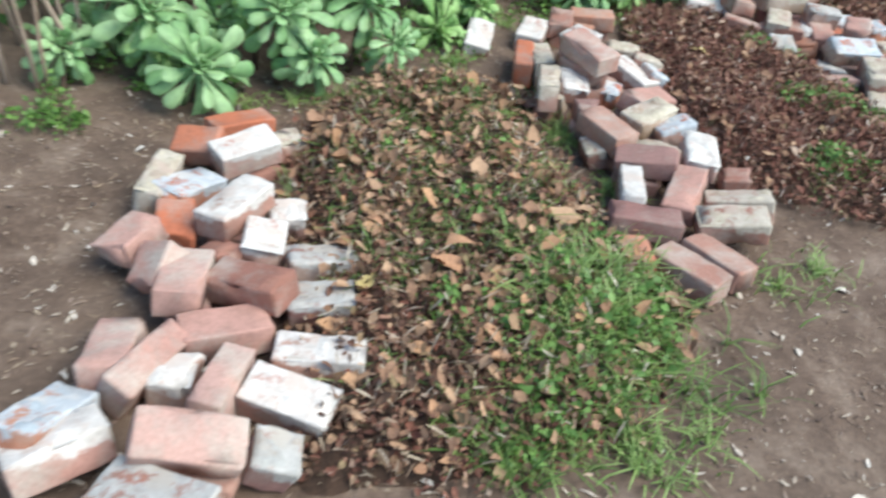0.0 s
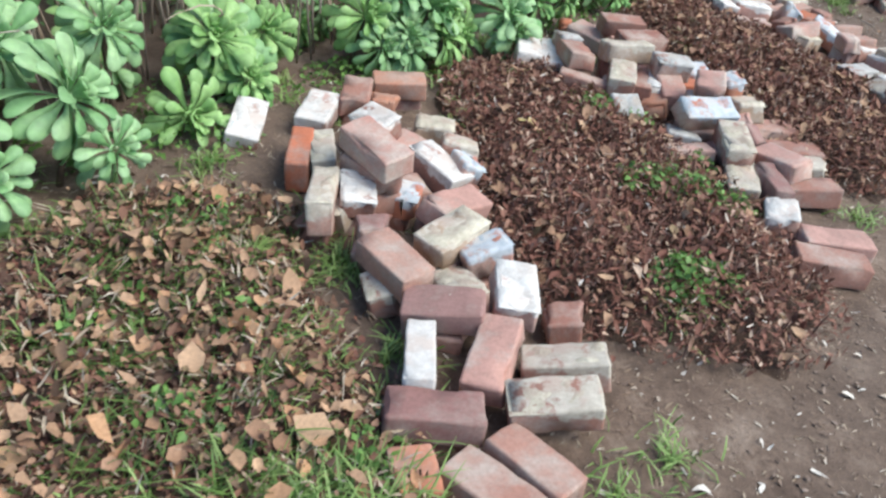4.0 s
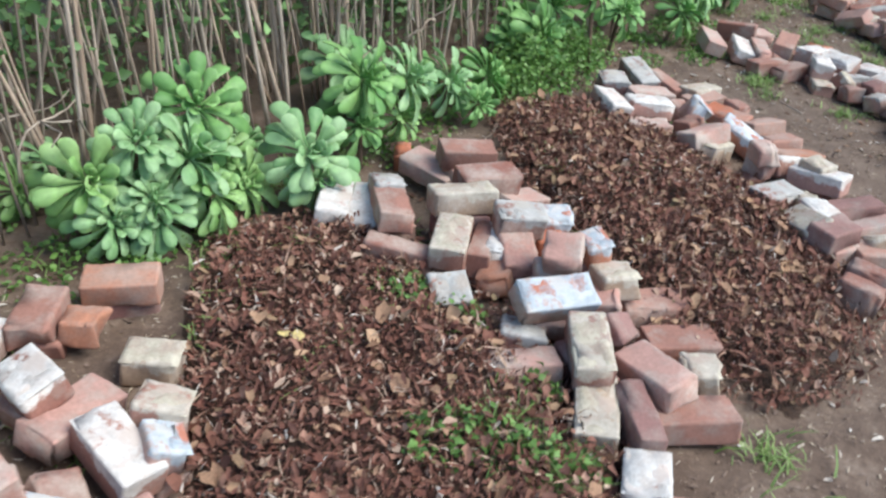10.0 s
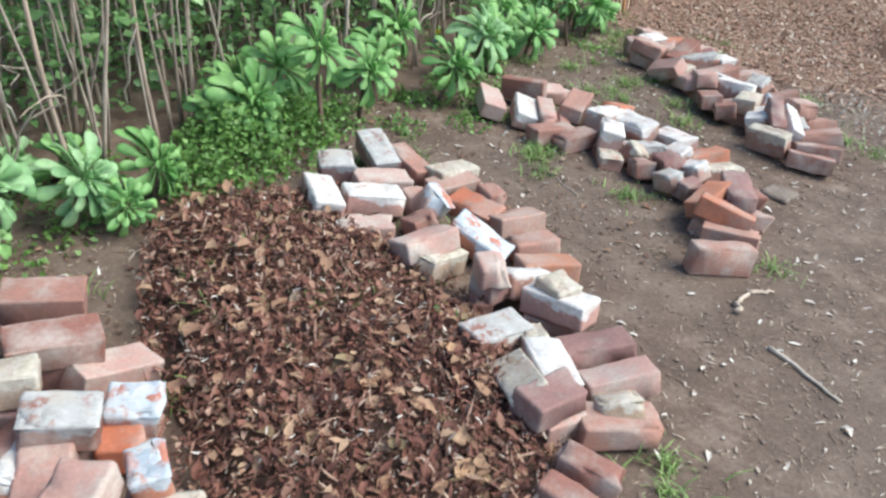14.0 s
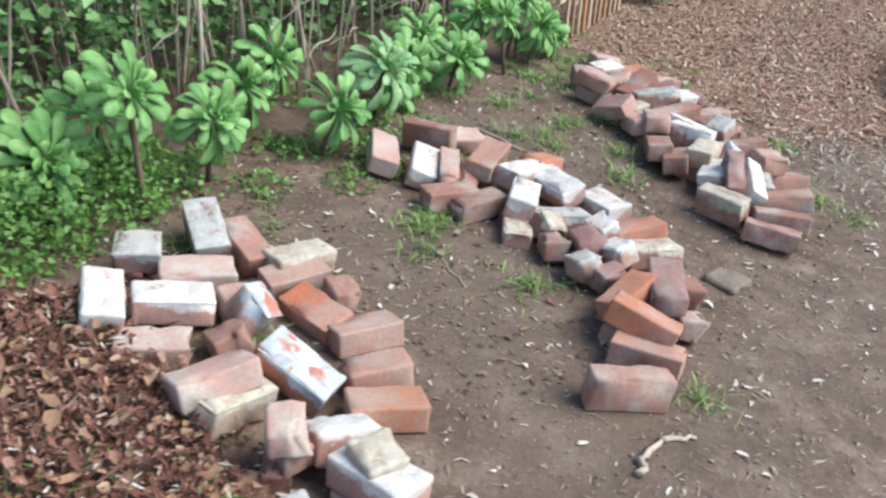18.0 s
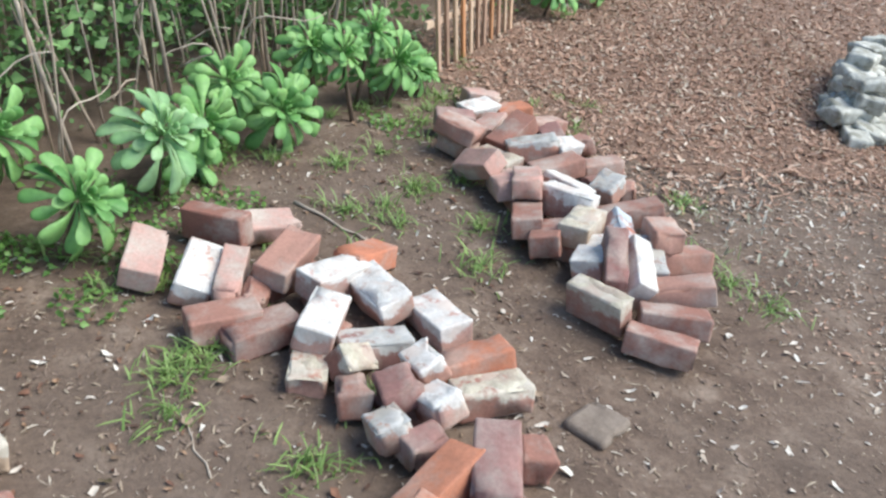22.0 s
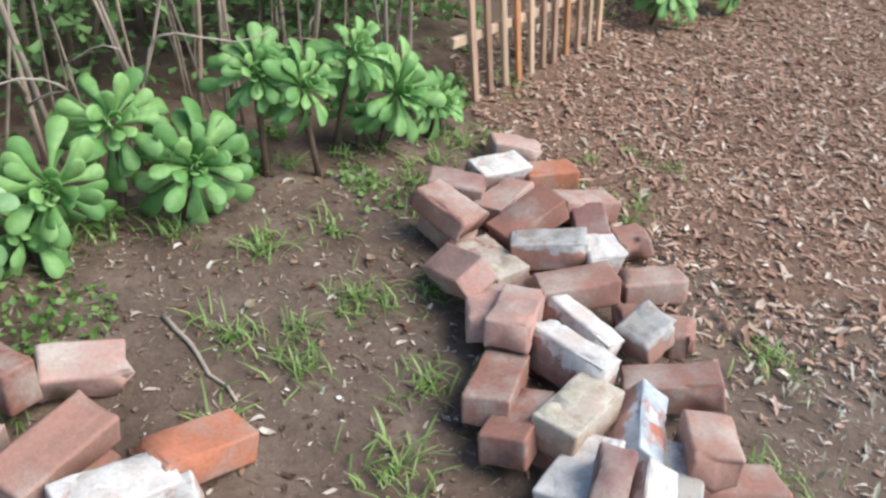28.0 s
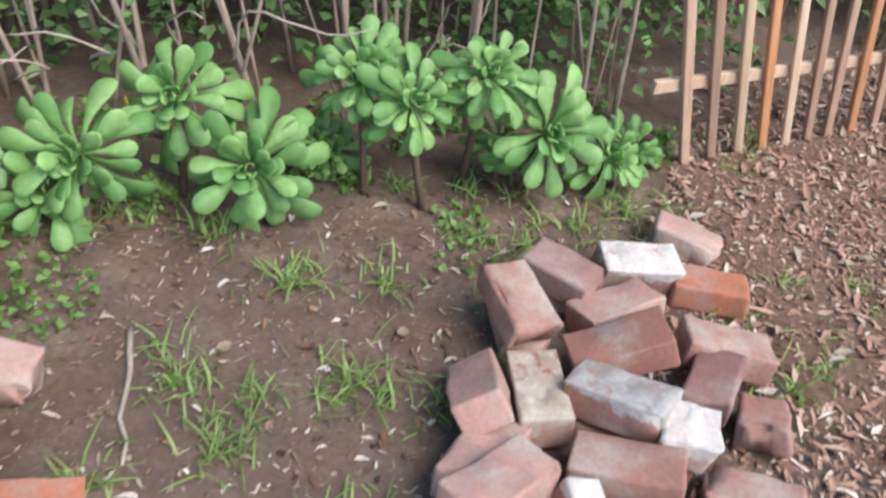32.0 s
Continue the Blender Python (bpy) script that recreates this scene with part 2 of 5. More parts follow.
GRASS = leaf_material("grass", (0.07, 0.14, 0.035), (0.20, 0.31, 0.085), 0.55, True)
FRESH = leaf_material("rosette_leaf", (0.24, 0.46, 0.20), (0.47, 0.68, 0.39), 0.52, False, 0.34)
YOUNG = leaf_material("young_rosette_leaf", (0.27, 0.49, 0.17), (0.46, 0.68, 0.30), 0.52, False, 0.34)
DEEP = leaf_material("deep_rosette_leaf", (0.16, 0.37, 0.115), (0.35, 0.60, 0.23), 0.52, False, 0.34)
LIME = leaf_material("pale_grass", (0.13, 0.23, 0.055), (0.33, 0.46, 0.16), 0.5, True)
IVY = leaf_material("hedge_leaf", (0.07, 0.16, 0.05), (0.30, 0.50, 0.20), 0.42, True)
WEED = leaf_material("weed_leaf", (0.09, 0.19, 0.045), (0.2, 0.36, 0.09), 0.5, True)
BARK = wood_material("grey_bark", (0.19, 0.15, 0.12), (0.50, 0.43, 0.37), (50, 50, 6))
PICKETS = [wood_material("weathered_pine", (0.30, 0.19, 0.14), (0.50, 0.35, 0.26), (70, 70, 5)), wood_material("pale_pine", (0.46, 0.33, 0.23), (0.70, 0.55, 0.42), (70, 70, 5)),
           wood_material("orange_pine", (0.36, 0.17, 0.08), (0.58, 0.32, 0.17), (70, 70, 5))]
STEM = wood_material("fleshy_stem", (0.08, 0.055, 0.04), (0.16, 0.11, 0.08), (30, 30, 30))
STICK = wood_material("dry_stick", (0.28, 0.24, 0.20), (0.50, 0.45, 0.39), (40, 40, 40))
STONE = mortar("rubble_stone", (0.27, 0.27, 0.24), (0.62, 0.61, 0.56), (0.20, 0.19, 0.15), 0.7)
MUDSTONE = mortar("mud_stone", (0.13, 0.10, 0.08), (0.25, 0.20, 0.165), (0.16, 0.12, 0.1), 0.6)


# ---------------------------------------------------------------- mesh helpers
def mesh(name, verts, faces, mat, smooth=True):
    me = bpy.data.meshes.new(name)
    if isinstance(faces, np.ndarray):
        n, k = faces.shape
        me.vertices.add(len(verts))
        me.vertices.foreach_set("co", np.ascontiguousarray(verts, dtype=np.float32).ravel())
        me.loops.add(n * k)
        me.loops.foreach_set("vertex_index", faces.astype(np.int32).ravel())
        me.polygons.add(n)
        me.polygons.foreach_set("loop_start", np.arange(0, n * k, k, dtype=np.int32))
    else:
        me.from_pydata([tuple(v) for v in verts], [], [tuple(f) for f in faces])
    me.materials.append(mat)
    if smooth:
        me.polygons.foreach_set("use_smooth", [True] * len(me.polygons))
    me.update()
    return me


def part(name, me, parent, m=None, label=""):
    ob = new(name, me)
    ob.parent = parent
    if m is not None:
        ob.matrix_basis = m
    return tagged(ob, label)


def inside(px, py, poly):
    """Signed distance to a polygon: positive inside."""
    px, py = np.asarray(px, float), np.asarray(py, float)
    best = np.full(px.shape, 1e9)
    odd = np.zeros(px.shape, bool)
    for (x1, y1), (x2, y2) in zip(poly, poly[1:] + poly[:1]):
        ex, ey = x2 - x1, y2 - y1
        k = np.clip(((px - x1) * ex + (py - y1) * ey) / (ex * ex + ey * ey), 0, 1)
        best = np.minimum(best, np.hypot(px - x1 - k * ex, py - y1 - k * ey))
        cross = ((y1 > py) != (y2 > py)) & (px < (x2 - x1) * (py - y1) / (y2 - y1 + 1e-12) + x1)
        odd ^= cross
    return np.where(odd, best, -best)


BEDS = {
    "first": [(-0.40, 2.30), (-0.12, 2.80), (0.20, 2.85), (0.38, 2.75), (0.45, 2.4), (0.62, 1.95), (0.78, 1.55), (0.55, 1.15), (0.2, 0.95), (-0.15, 0.92), (-0.22, 1.40)],
    "second": [(0.95, 3.70), (1.10, 3.92), (1.50, 4.00), (1.75, 3.50), (1.98, 2.95), (1.96, 2.45), (1.65, 2.12), (1.15, 2.30), (1.02, 2.64), (0.95, 3.2)],
    "third": [(2.10, 4.80), (2.30, 5.00), (2.66, 4.98), (2.85, 4.5), (3.06, 4.0), (3.04, 3.62), (2.85, 3.28), (2.5, 3.05), (2.32, 3.2), (2.20, 3.70), (2.05, 4.35)],
}
MULCH_AREA = [(5.02, 7.5), (5.25, 7.05), (5.52, 6.62), (5.66, 6.38), (6.05, 6.45), (6.5, 6.3), (7.4, 6.1), (9.5, 5.8), (12, 8), (9, 12), (6.6, 9.4), (5.8, 8.45)]


def wave(x, y, f, seed):
    """Smooth, seeded unevenness from a few sines."""
    rnd = np.random.RandomState(seed)
    total = 0
    for _ in range(7):
        a, p, q = rnd.rand() * 6.283, rnd.rand() * 6.283, 0.5 + rnd.rand()
        total = total + np.sin((x * np.cos(a) + y * np.sin(a)) * f * q + p)
    return total / 7


def ground_z(x, y):
    x, y = np.asarray(x, float), np.asarray(y, float)
    z = 0.012 * wave(x, y, 2.4, 1) + 0.006 * wave(x, y, 11, 2) + 0.0025 * wave(x, y, 34, 3)
    z = z + 0.06 * np.exp(-((x - 0.25) ** 2 + (y - 3.32) ** 2) / 0.1)
    for poly in BEDS.values():
        k = np.clip((inside(x, y, poly) + 0.04) / 0.24, 0, 1)
        z = z + (0.055 + 0.026 * wave(x, y, 15, 6) + 0.016 * wave(x, y, 36, 7)) * k * k * (3 - 2 * k)
    return z


def sheet(xs, ys, z):
    nx, ny = len(xs), len(ys)
    gx, gy = np.meshgrid(xs, ys)
    verts = np.c_[gx.ravel(), gy.ravel(), z(gx, gy).ravel()]
    idx = np.arange(nx * ny).reshape(ny, nx)
    quads = np.stack([idx[:-1, :-1], idx[:-1, 1:], idx[1:, 1:], idx[1:, :-1]], -1).reshape(-1, 4)
    return verts, quads


# ---------------------------------------------------------------- ground
far = [12, 16, 24, 40, 80, 160, 400]
xs = np.array([-v for v in far[::-1]] + list(np.arange(-3.0, 9.0, 0.035)) + far)
ys = np.array([-v for v in far[::-1]] + list(np.arange(-2.0, 10.5, 0.035)) + far)
v, f = sheet(xs, ys, lambda x, y: np.where((np.abs(x) > 11) | (np.abs(y) > 11), 0, ground_z(x, y)))
tagged(new("ground", mesh("ground", v, f, SOIL)), "bare trodden brown garden soil with scattered litter", "soil", kind="structure")


def patch(name, poly, step, lift, mat, rag, label, category):
    """A raised skin on the ground inside a ragged outline."""
    px, py = [p[0] for p in poly], [p[1] for p in poly]
    gx, gy = np.arange(min(px) - 0.2, max(px) + 0.2, step), np.arange(min(py) - 0.2, max(py) + 0.2, step)

    def z(x, y):
        d = inside(x, y, poly) + rag * wave(x, y, 9, 8) + rag * 0.6 * wave(x, y, 30, 9)
        return ground_z(x, y) + np.clip(d * 0.35, -0.05, lift) + 0.007 * np.clip(d * 9, 0, 1) * wave(x, y, 60, 4)

    v, f = sheet(gx, gy, z)
    keep = (v[f][:, :, 2] - ground_z(v[f][:, :, 0], v[f][:, :, 1])).max(1) > -0.04
    tagged(new(name, mesh(name, v, f[keep], mat)), label, category, kind="structure")


for key, label in (("first", "garden bed mounded with dry leaves and grass"), ("second", "garden bed heaped with dark brown leaf mulch"), ("third", "garden bed covered in brown leaf mulch")):
    patch("garden_bed", BEDS[key], 0.02, 0.018, BED_SOIL, 0.05, label, "garden bed")
patch("mulch_ground", MULCH_AREA, 0.05, 0.012, CHIP_SOIL, 0.12, "open ground spread with reddish brown bark mulch", "mulch")


# ---------------------------------------------------------------- litter and grass
def scatter(name, poly, per_m2, size, mat, rnd, curl, label, category, z_up=0.02, slim=0.6, box=None, edge=0.0, keep=None):
    """Many small curled leaves or chips, each a folded sliver of five corners with thickness from its fold."""
    px, py = [p[0] for p in poly], [p[1] for p in poly]
    x0, x1, y0, y1 = min(px), max(px), min(py), max(py)
    n = int((x1 - x0) * (y1 - y0) * per_m2)
    x, y = rnd.uniform(x0, x1, n), rnd.uniform(y0, y1, n)
    ok = inside(x, y, poly) + rnd.uniform(-edge, edge, n) > 0
    if keep is not None:
        ok &= keep(x, y)
    x, y = x[ok], y[ok]
    n = len(x)
    long = np.minimum(size * np.exp(rnd.normal(0, 0.55, n)), size * 2.1)
    wide = long * slim * rnd.uniform(0.5, 1.2, n)
    yaw = rnd.uniform(0, 6.283, n)
    tip = rnd.normal(0, curl, n)
    fold = rnd.uniform(0.1, 0.9, n)
    base = ground_z(x, y) + rnd.uniform(0.2, 1, n) * z_up
    cu, su, ct, st = np.cos(yaw), np.sin(yaw), np.cos(tip), np.sin(tip)
    shape = [(-0.5, 0, 0.1), (-0.22, -0.36, 1), (0.15, -0.5, 1.1), (0.5, 0, 0.5), (0.15, 0.5, 1.1), (-0.22, 0.36, 1), (-0.2, 0, 0), (0.18, 0, 0)]
    bow = rnd.normal(0, 0.6, n)
    verts = np.zeros((n, 8, 3))
    for i, (a, c, h) in enumerate(shape):
        jag = rnd.uniform(0.55, 1.35, n)
        la, lb, lh = a * long * jag, c * wide * jag, h * fold * wide * 0.45 + bow * long * (a * a - 0.1)
        verts[:, i, 0] = x + la * ct * cu - lb * su
        verts[:, i, 1] = y + la * ct * su + lb * cu
        verts[:, i, 2] = base + la * st + lh
    k = np.arange(n)[:, None] * 8
    tris = [[0, 1, 6], [1, 2, 7], [1, 7, 6], [2, 3, 7], [3, 4, 7], [4, 5, 6], [4, 6, 7], [5, 0, 6]]
    faces = np.concatenate([k + [t] for t in tris])
    ob = new(name, mesh(name, verts.reshape(-1, 3), faces, mat, False))
    return tagged(ob, label, category, kind="stuff")


rnd = np.random.RandomState(11)
scatter("leaf_mulch", BEDS["first"], 7000, 0.015, MULCH, rnd, 0.6, "crumbled brown leaf mulch on a garden bed", "mulch", 0.035, edge=0.08)
scatter("leaf_litter", BEDS["first"], 3200, 0.020, DRY, rnd, 0.85, "curled dry brown leaves over a garden bed", "leaf litter", 0.07, 0.62, edge=0.06)
scatter("leaf_litter", BEDS["first"], 900, 0.025, TAN, rnd, 1.0, "curled orange-brown dry leaves on a garden bed", "leaf litter", 0.085, 0.75, edge=0.06)
scatter("leaf_litter", BEDS["first"], 130, 0.042, AMBER, rnd, 0.9, "large curled amber dry leaves on a garden bed", "leaf litter", 0.09, 0.8, edge=0.06)
scatter("leaf_litter", BEDS["first"], 1150, 0.028, PALE, rnd, 0.7, "pale straw and leaf bits among brown leaves", "leaf litter", 0.085, 0.14, edge=0.06)
for bed, tone in (("second", "dark reddish brown"), ("third", "brown")):
    scatter("leaf_mulch", BEDS[bed], 9000, 0.014, MULCH, rnd, 0.6, tone + " crumbled leaf mulch on a garden bed", "mulch", 0.045, 0.5, edge=0.12)
    scatter("leaf_mulch", BEDS[bed], 3600, 0.021, MULCH, rnd, 0.95, tone + " curled leaf pieces heaped on a garden bed", "mulch", 0.07, 0.55, edge=0.10)
    scatter("leaf_mulch", BEDS[bed], 4200, 0.036, MULCH, rnd, 0.6, tone + " bark shreds and fibres on a garden bed", "mulch", 0.065, 0.10, edge=0.13)
    scatter("leaf_litter", BEDS[bed], 330 if bed == "second" else 620, 0.028, TAN, rnd, 0.5, "dry tan leaves lying on dark mulch", "leaf litter", 0.07, 0.7, edge=0.06)
    scatter("leaf_litter", BEDS[bed], 420, 0.020, BLEACHED, rnd, 0.5, "bleached straw bits among dark mulch", "leaf litter", 0.065, 0.22, edge=0.10)
scatter("bark_mulch", MULCH_AREA, 5200, 0.019, CHIPS, rnd, 0.3, "reddish brown bark chips spread over the ground", "mulch", 0.018, 0.45, edge=0.45,
        keep=lambda x, y: (x < 8.2) & (y < 10))
scatter("bark_mulch", MULCH_AREA, 1500, 0.038, CHIPS, rnd, 0.35, "long bark shreds and dry leaves spread over the ground", "mulch", 0.024, 0.26, edge=0.5,
        keep=lambda x, y: (x < 8.2) & (y < 10))
scatter("bark_mulch", MULCH_AREA, 1500, 0.032, CHIPS, rnd, 0.3, "reddish brown bark mulch spread over the ground farther off", "mulch", 0.02, 0.45,
        keep=lambda x, y: (x >= 8.2) | (y >= 10))
scatter("bark_mulch", MULCH_AREA, 420, 0.028, PALE, rnd, 0.4, "pale dry leaves and straw on bark mulch", "mulch", 0.024, 0.4, edge=0.6,
        keep=lambda x, y: (x < 8.2) & (y < 10))
OPEN = [(-2.5, 0.2), (1.0, 0.2), (4.0, 2.2), (7.6, 4.2), (8.5, 6.2), (5.2, 7.6), (-0.3, 3.2), (-2.6, 1.3)]
NEAR_HEDGE = [(-0.3, 3.2), (2.0, 4.2), (3.4, 4.4), (4.3, 4.6), (5.0, 6.0), (5.6, 6.4), (5.1, 7.5), (2.5, 5.6)]
scatter("soil_litter", OPEN, 420, 0.012, PALE, rnd, 0.3, "pale dry leaf bits and twigs scattered on bare soil", "leaf litter", 0.005, 0.28)
scatter("soil_litter", NEAR_HEDGE, 420, 0.016, DRY, rnd, 0.25, "dry brown leaf bits scattered on the soil by the hedge", "leaf litter", 0.008, 0.5)
scatter("soil_litter", OPEN, 110, 0.021, BLEACHED, rnd, 0.35, "bleached leaf scraps lying on bare soil", "leaf litter", 0.006, 0.4)
scatter("soil_litter", OPEN, 330, 0.019, PALE, rnd, 0.2, "thin straw and bark shreds scattered on bare soil", "leaf litter", 0.005, 0.16)
scatter("soil_crumbs", OPEN, 420, 0.009, CRUMB, rnd, 0.3, "brown crumbs of soil and litter on bare ground", "leaf litter", 0.005, 0.7)

PATH_EDGE = [(5.45, 5.2), (6.2, 4.3), (7.8, 4.6), (8.6, 5.6), (7.6, 6.7), (6.4, 6.7), (5.65, 6.3)]
scatter("soil_litter", PATH_EDGE, 420, 0.022, BLEACHED, rnd, 0.25, "bleached straw and leaf shreds strewn on the soil", "leaf litter", 0.008, 0.2, edge=0.3)
scatter("soil_litter", PATH_EDGE, 700, 0.018, CHIPS, rnd, 0.25, "bark chips strayed onto the bare soil", "leaf litter", 0.008, 0.4, edge=0.3)
scatter("soil_litter", OPEN, 260, 0.024, CRUMB, rnd, 0.15, "thin brown twig bits lying on bare soil", "leaf litter", 0.006, 0.12)


def tufts(name, spots, blades, tall, spread, mat, rnd, label):
    """Grass: bent, tapering blades in tufts."""
    blade = []
    for sx, sy, k in spots:
        for _ in range(int(blades * k)):
            a, r = rnd.uniform(0, 6.283), spread * k ** 0.5 * abs(rnd.normal(0, 0.6))
            blade.append((sx + r * math.cos(a), sy + r * math.sin(a), tall * rnd.uniform(0.4, 1.2), rnd.uniform(0.4, 1.7), rnd.uniform(0, 6.283), rnd.uniform(0.0014, 0.0042)))
    x, y, h, lean, b, w = np.array(blade).T
    z = ground_z(x, y) - 0.004
    dx, dy = np.cos(b), np.sin(b)
    verts = np.zeros((len(x), 8, 3))
    for i, (q, s) in enumerate((q, s) for q in (0, 0.5, 0.85, 1.0) for s in (-1, 1)):
        out, up = lean * h * q * q * 0.9, h * q * (1 - 0.35 * lean * q)
        thin = w * s * (1 - q * 0.5) if q < 1 else w * s * 0.08
        verts[:, i] = np.c_[x + dx * out - dy * thin, y + dy * out + dx * thin, z + up]
    base = np.arange(len(x))[:, None] * 8
    faces = np.concatenate([base + [[i, i + 1, i + 3, i + 2]] for i in (0, 2, 4)])
    verts = verts.reshape(-1, 3)
    tagged(new(name, mesh(name, verts, faces, mat)), label, "grass", kind="stuff")


O_HEDGE, U_HEDGE, N_HEDGE = Vector((0, 3.3, 0)), Vector((0.755, 0.656, 0)), Vector((-0.656, 0.755, 0))


def hedge_at(s, n, z=0.0):
    p = O_HEDGE + U_HEDGE * s + N_HEDGE * n
    return Vector((p.x, p.y, z))


spots = [(0.45, 1.55, 3.0), (0.55, 1.4, 2.0), (0.35, 1.75, 2.0), (0.6, 1.75, 1.6), (0.2, 1.35, 1.2), (0.1, 2.2, 1.2), (0.3, 2.5, 1.2), (-0.1, 2.6, 1.0),
         (0.35, 1.1, 1.2), (1.75, 2.85, 1.5), (1.68, 3.0, 1.2), (1.5, 2.35, 1.0), (1.42, 2.3, 1.0), (1.85, 3.35, 0.8), (1.02, 3.75, 0.8)]
for _ in range(120):
    s = rnd.uniform(-1.0, 7.0)
    p = hedge_at(s, rnd.uniform(-1.0, 0.05))
    spots.append((p.x, p.y, rnd.uniform(0.12, 0.7)))
for _ in range(60):
    spots.append((rnd.uniform(-0.2, 0.75), rnd.uniform(1.0, 2.6), rnd.uniform(0.3, 1.0)))
for cx, cy in ((4.85, 7.05), (4.75, 6.9), (4.95, 7.2), (4.5, 6.6), (4.55, 6.3), (4.3, 6.5), (4.75, 6.35), (4.7, 6.0), (4.6, 5.75), (3.6, 5.2), (3.9, 5.0), (4.1, 5.2),
               (5.45, 5.55), (5.42, 5.7), (5.5, 5.4), (5.6, 6.1), (4.2, 4.42), (3.3, 3.6), (3.25, 3.5), (1.1, 1.75), (1.25, 1.85), (2.35, 2.9), (4.4, 6.05), (4.25, 6.15)):
    spots.append((cx, cy, rnd.uniform(0.5, 1.2)))
lush = [(rnd.normal(0.52, 0.13), rnd.normal(1.5, 0.17), rnd.uniform(0.1, 0.55)) for _ in range(42)]
lush += [(rnd.uniform(-0.2, 0.5), rnd.uniform(1.6, 2.75), rnd.uniform(0.05, 0.3)) for _ in range(60)]
lush += [(rnd.normal(0.08, 0.2), rnd.uniform(1.5, 2.7), rnd.uniform(0.05, 0.22)) for _ in range(75)]
lush += [(rnd.normal(1.72, 0.07), rnd.normal(2.88, 0.1), rnd.uniform(0.1, 0.35)) for _ in range(10)]
lush += [(rnd.normal(0.25, 0.06), rnd.normal(1.02, 0.06), rnd.uniform(0.2, 0.5)) for _ in range(6)]
long_grass = [(rnd.normal(0.5, 0.11), rnd.normal(1.55, 0.16), rnd.uniform(0.05, 0.2)) for _ in range(80)]
tufts("grass", long_grass, 130, 0.13, 0.13, LIME, rnd, "long pale green grass stems curling over a bed")
tufts("grass", lush, 75, 0.095, 0.09, GRASS, rnd, "lush green grass growing through dry leaves on a bed")
stalks = [(rnd.uniform(-0.3, 0.6), rnd.uniform(1.2, 2.7), rnd.uniform(0.05, 0.12)) for _ in range(70)]
tufts("dry_grass", stalks, 45, 0.085, 0.12, PALE, rnd, "bleached dry grass stalks among the leaves of a bed")
tufts("grass", spots, 75, 0.062, 0.11, LIME, rnd, "short green grass tufts growing from bare soil")

# ---------------------------------------------------------------- bricks
def rounded_grid(n):
    """Surface grid of a cube: corner signs and steps, shared by all bricks."""
    index, verts, faces = {}, [], []

    def at(p):
        if p not in index:
            index[p] = len(verts)
            verts.append(p)
        return index[p]

    for axis in range(3):
        b, c = (axis + 1) % 3, (axis + 2) % 3
        for side in (0, n[axis]):
            for i in range(n[b]):
                for j in range(n[c]):
                    quad = []
                    for di, dj in ((0, 0), (1, 0), (1, 1), (0, 1)):
                        p = [0, 0, 0]
                        p[axis], p[b], p[c] = side, i + di, j + dj
                        quad.append(at(tuple(p)))
                    faces.append(quad if side else quad[::-1])
    return np.array(verts), faces


GRID_N = (9, 6, 5)
GRID, GRID_FACES = rounded_grid(GRID_N)


def lump(name, size, radius, rough, rnd, mat, broken=0.0):
    """A worn block: rounded edges, uneven faces, and if broken a ragged end."""
    half = np.array(size) / 2
    pts = np.zeros((len(GRID), 3))
    for a in range(3):
        flat = half[a] - radius
        inner = np.linspace(-1, 1, GRID_N[a] - 3) * (flat - min(0.004, flat * 0.3))
        line = np.concatenate([[-half[a], -flat], inner, [flat, half[a]]])
        pts[:, a] = line[GRID[:, a]]
    core = np.clip(pts, -(half - radius), half - radius)
    away = pts - core
    away /= np.linalg.norm(away, axis=1)[:, None] + 1e-9
    pts = core + away * radius
    seed = Vector(rnd.uniform(-50, 50, 3))
    for i, p in enumerate(pts):
        q = Vector(p)
        k = noise.noise(q * 28 + seed) * rough + noise.noise(q * 60 + seed) * rough * 0.6 + noise.noise(q * 9 + seed) * rough * 0.8
        chip = max(0.0, noise.noise(q * 16 - seed) - 0.25) * rough * 8
        corner = (np.abs(p) > half - radius * 1.5).sum()
        pts[i] = p + away[i] * k - np.sign(p) * chip * (corner >= 2)
        if broken and p[0] > half[0] * 0.45:
            pts[i, 0] += (noise.noise(Vector((q.y * 22, q.z * 22, 3)) + seed) - 0.2) * broken
    return mesh(name, pts, GRID_FACES, mat)


LABELS = {
    "r": "weathered red clay brick in a loose heap", "o": "bright orange-red clay brick in a loose heap", "p": "pinkish clay brick dusted with mortar in a loose heap",
    "m": "dark mauve clay brick in a loose heap", "t": "tan brick crusted with cream mortar in a heap", "w": "old brick caked in white mortar in a heap",
    "g": "old brick crusted with grey mortar in a heap", "b": "brick with flaking pale blue and orange paint in a heap",
}
brick_rnd = np.random.RandomState(5)


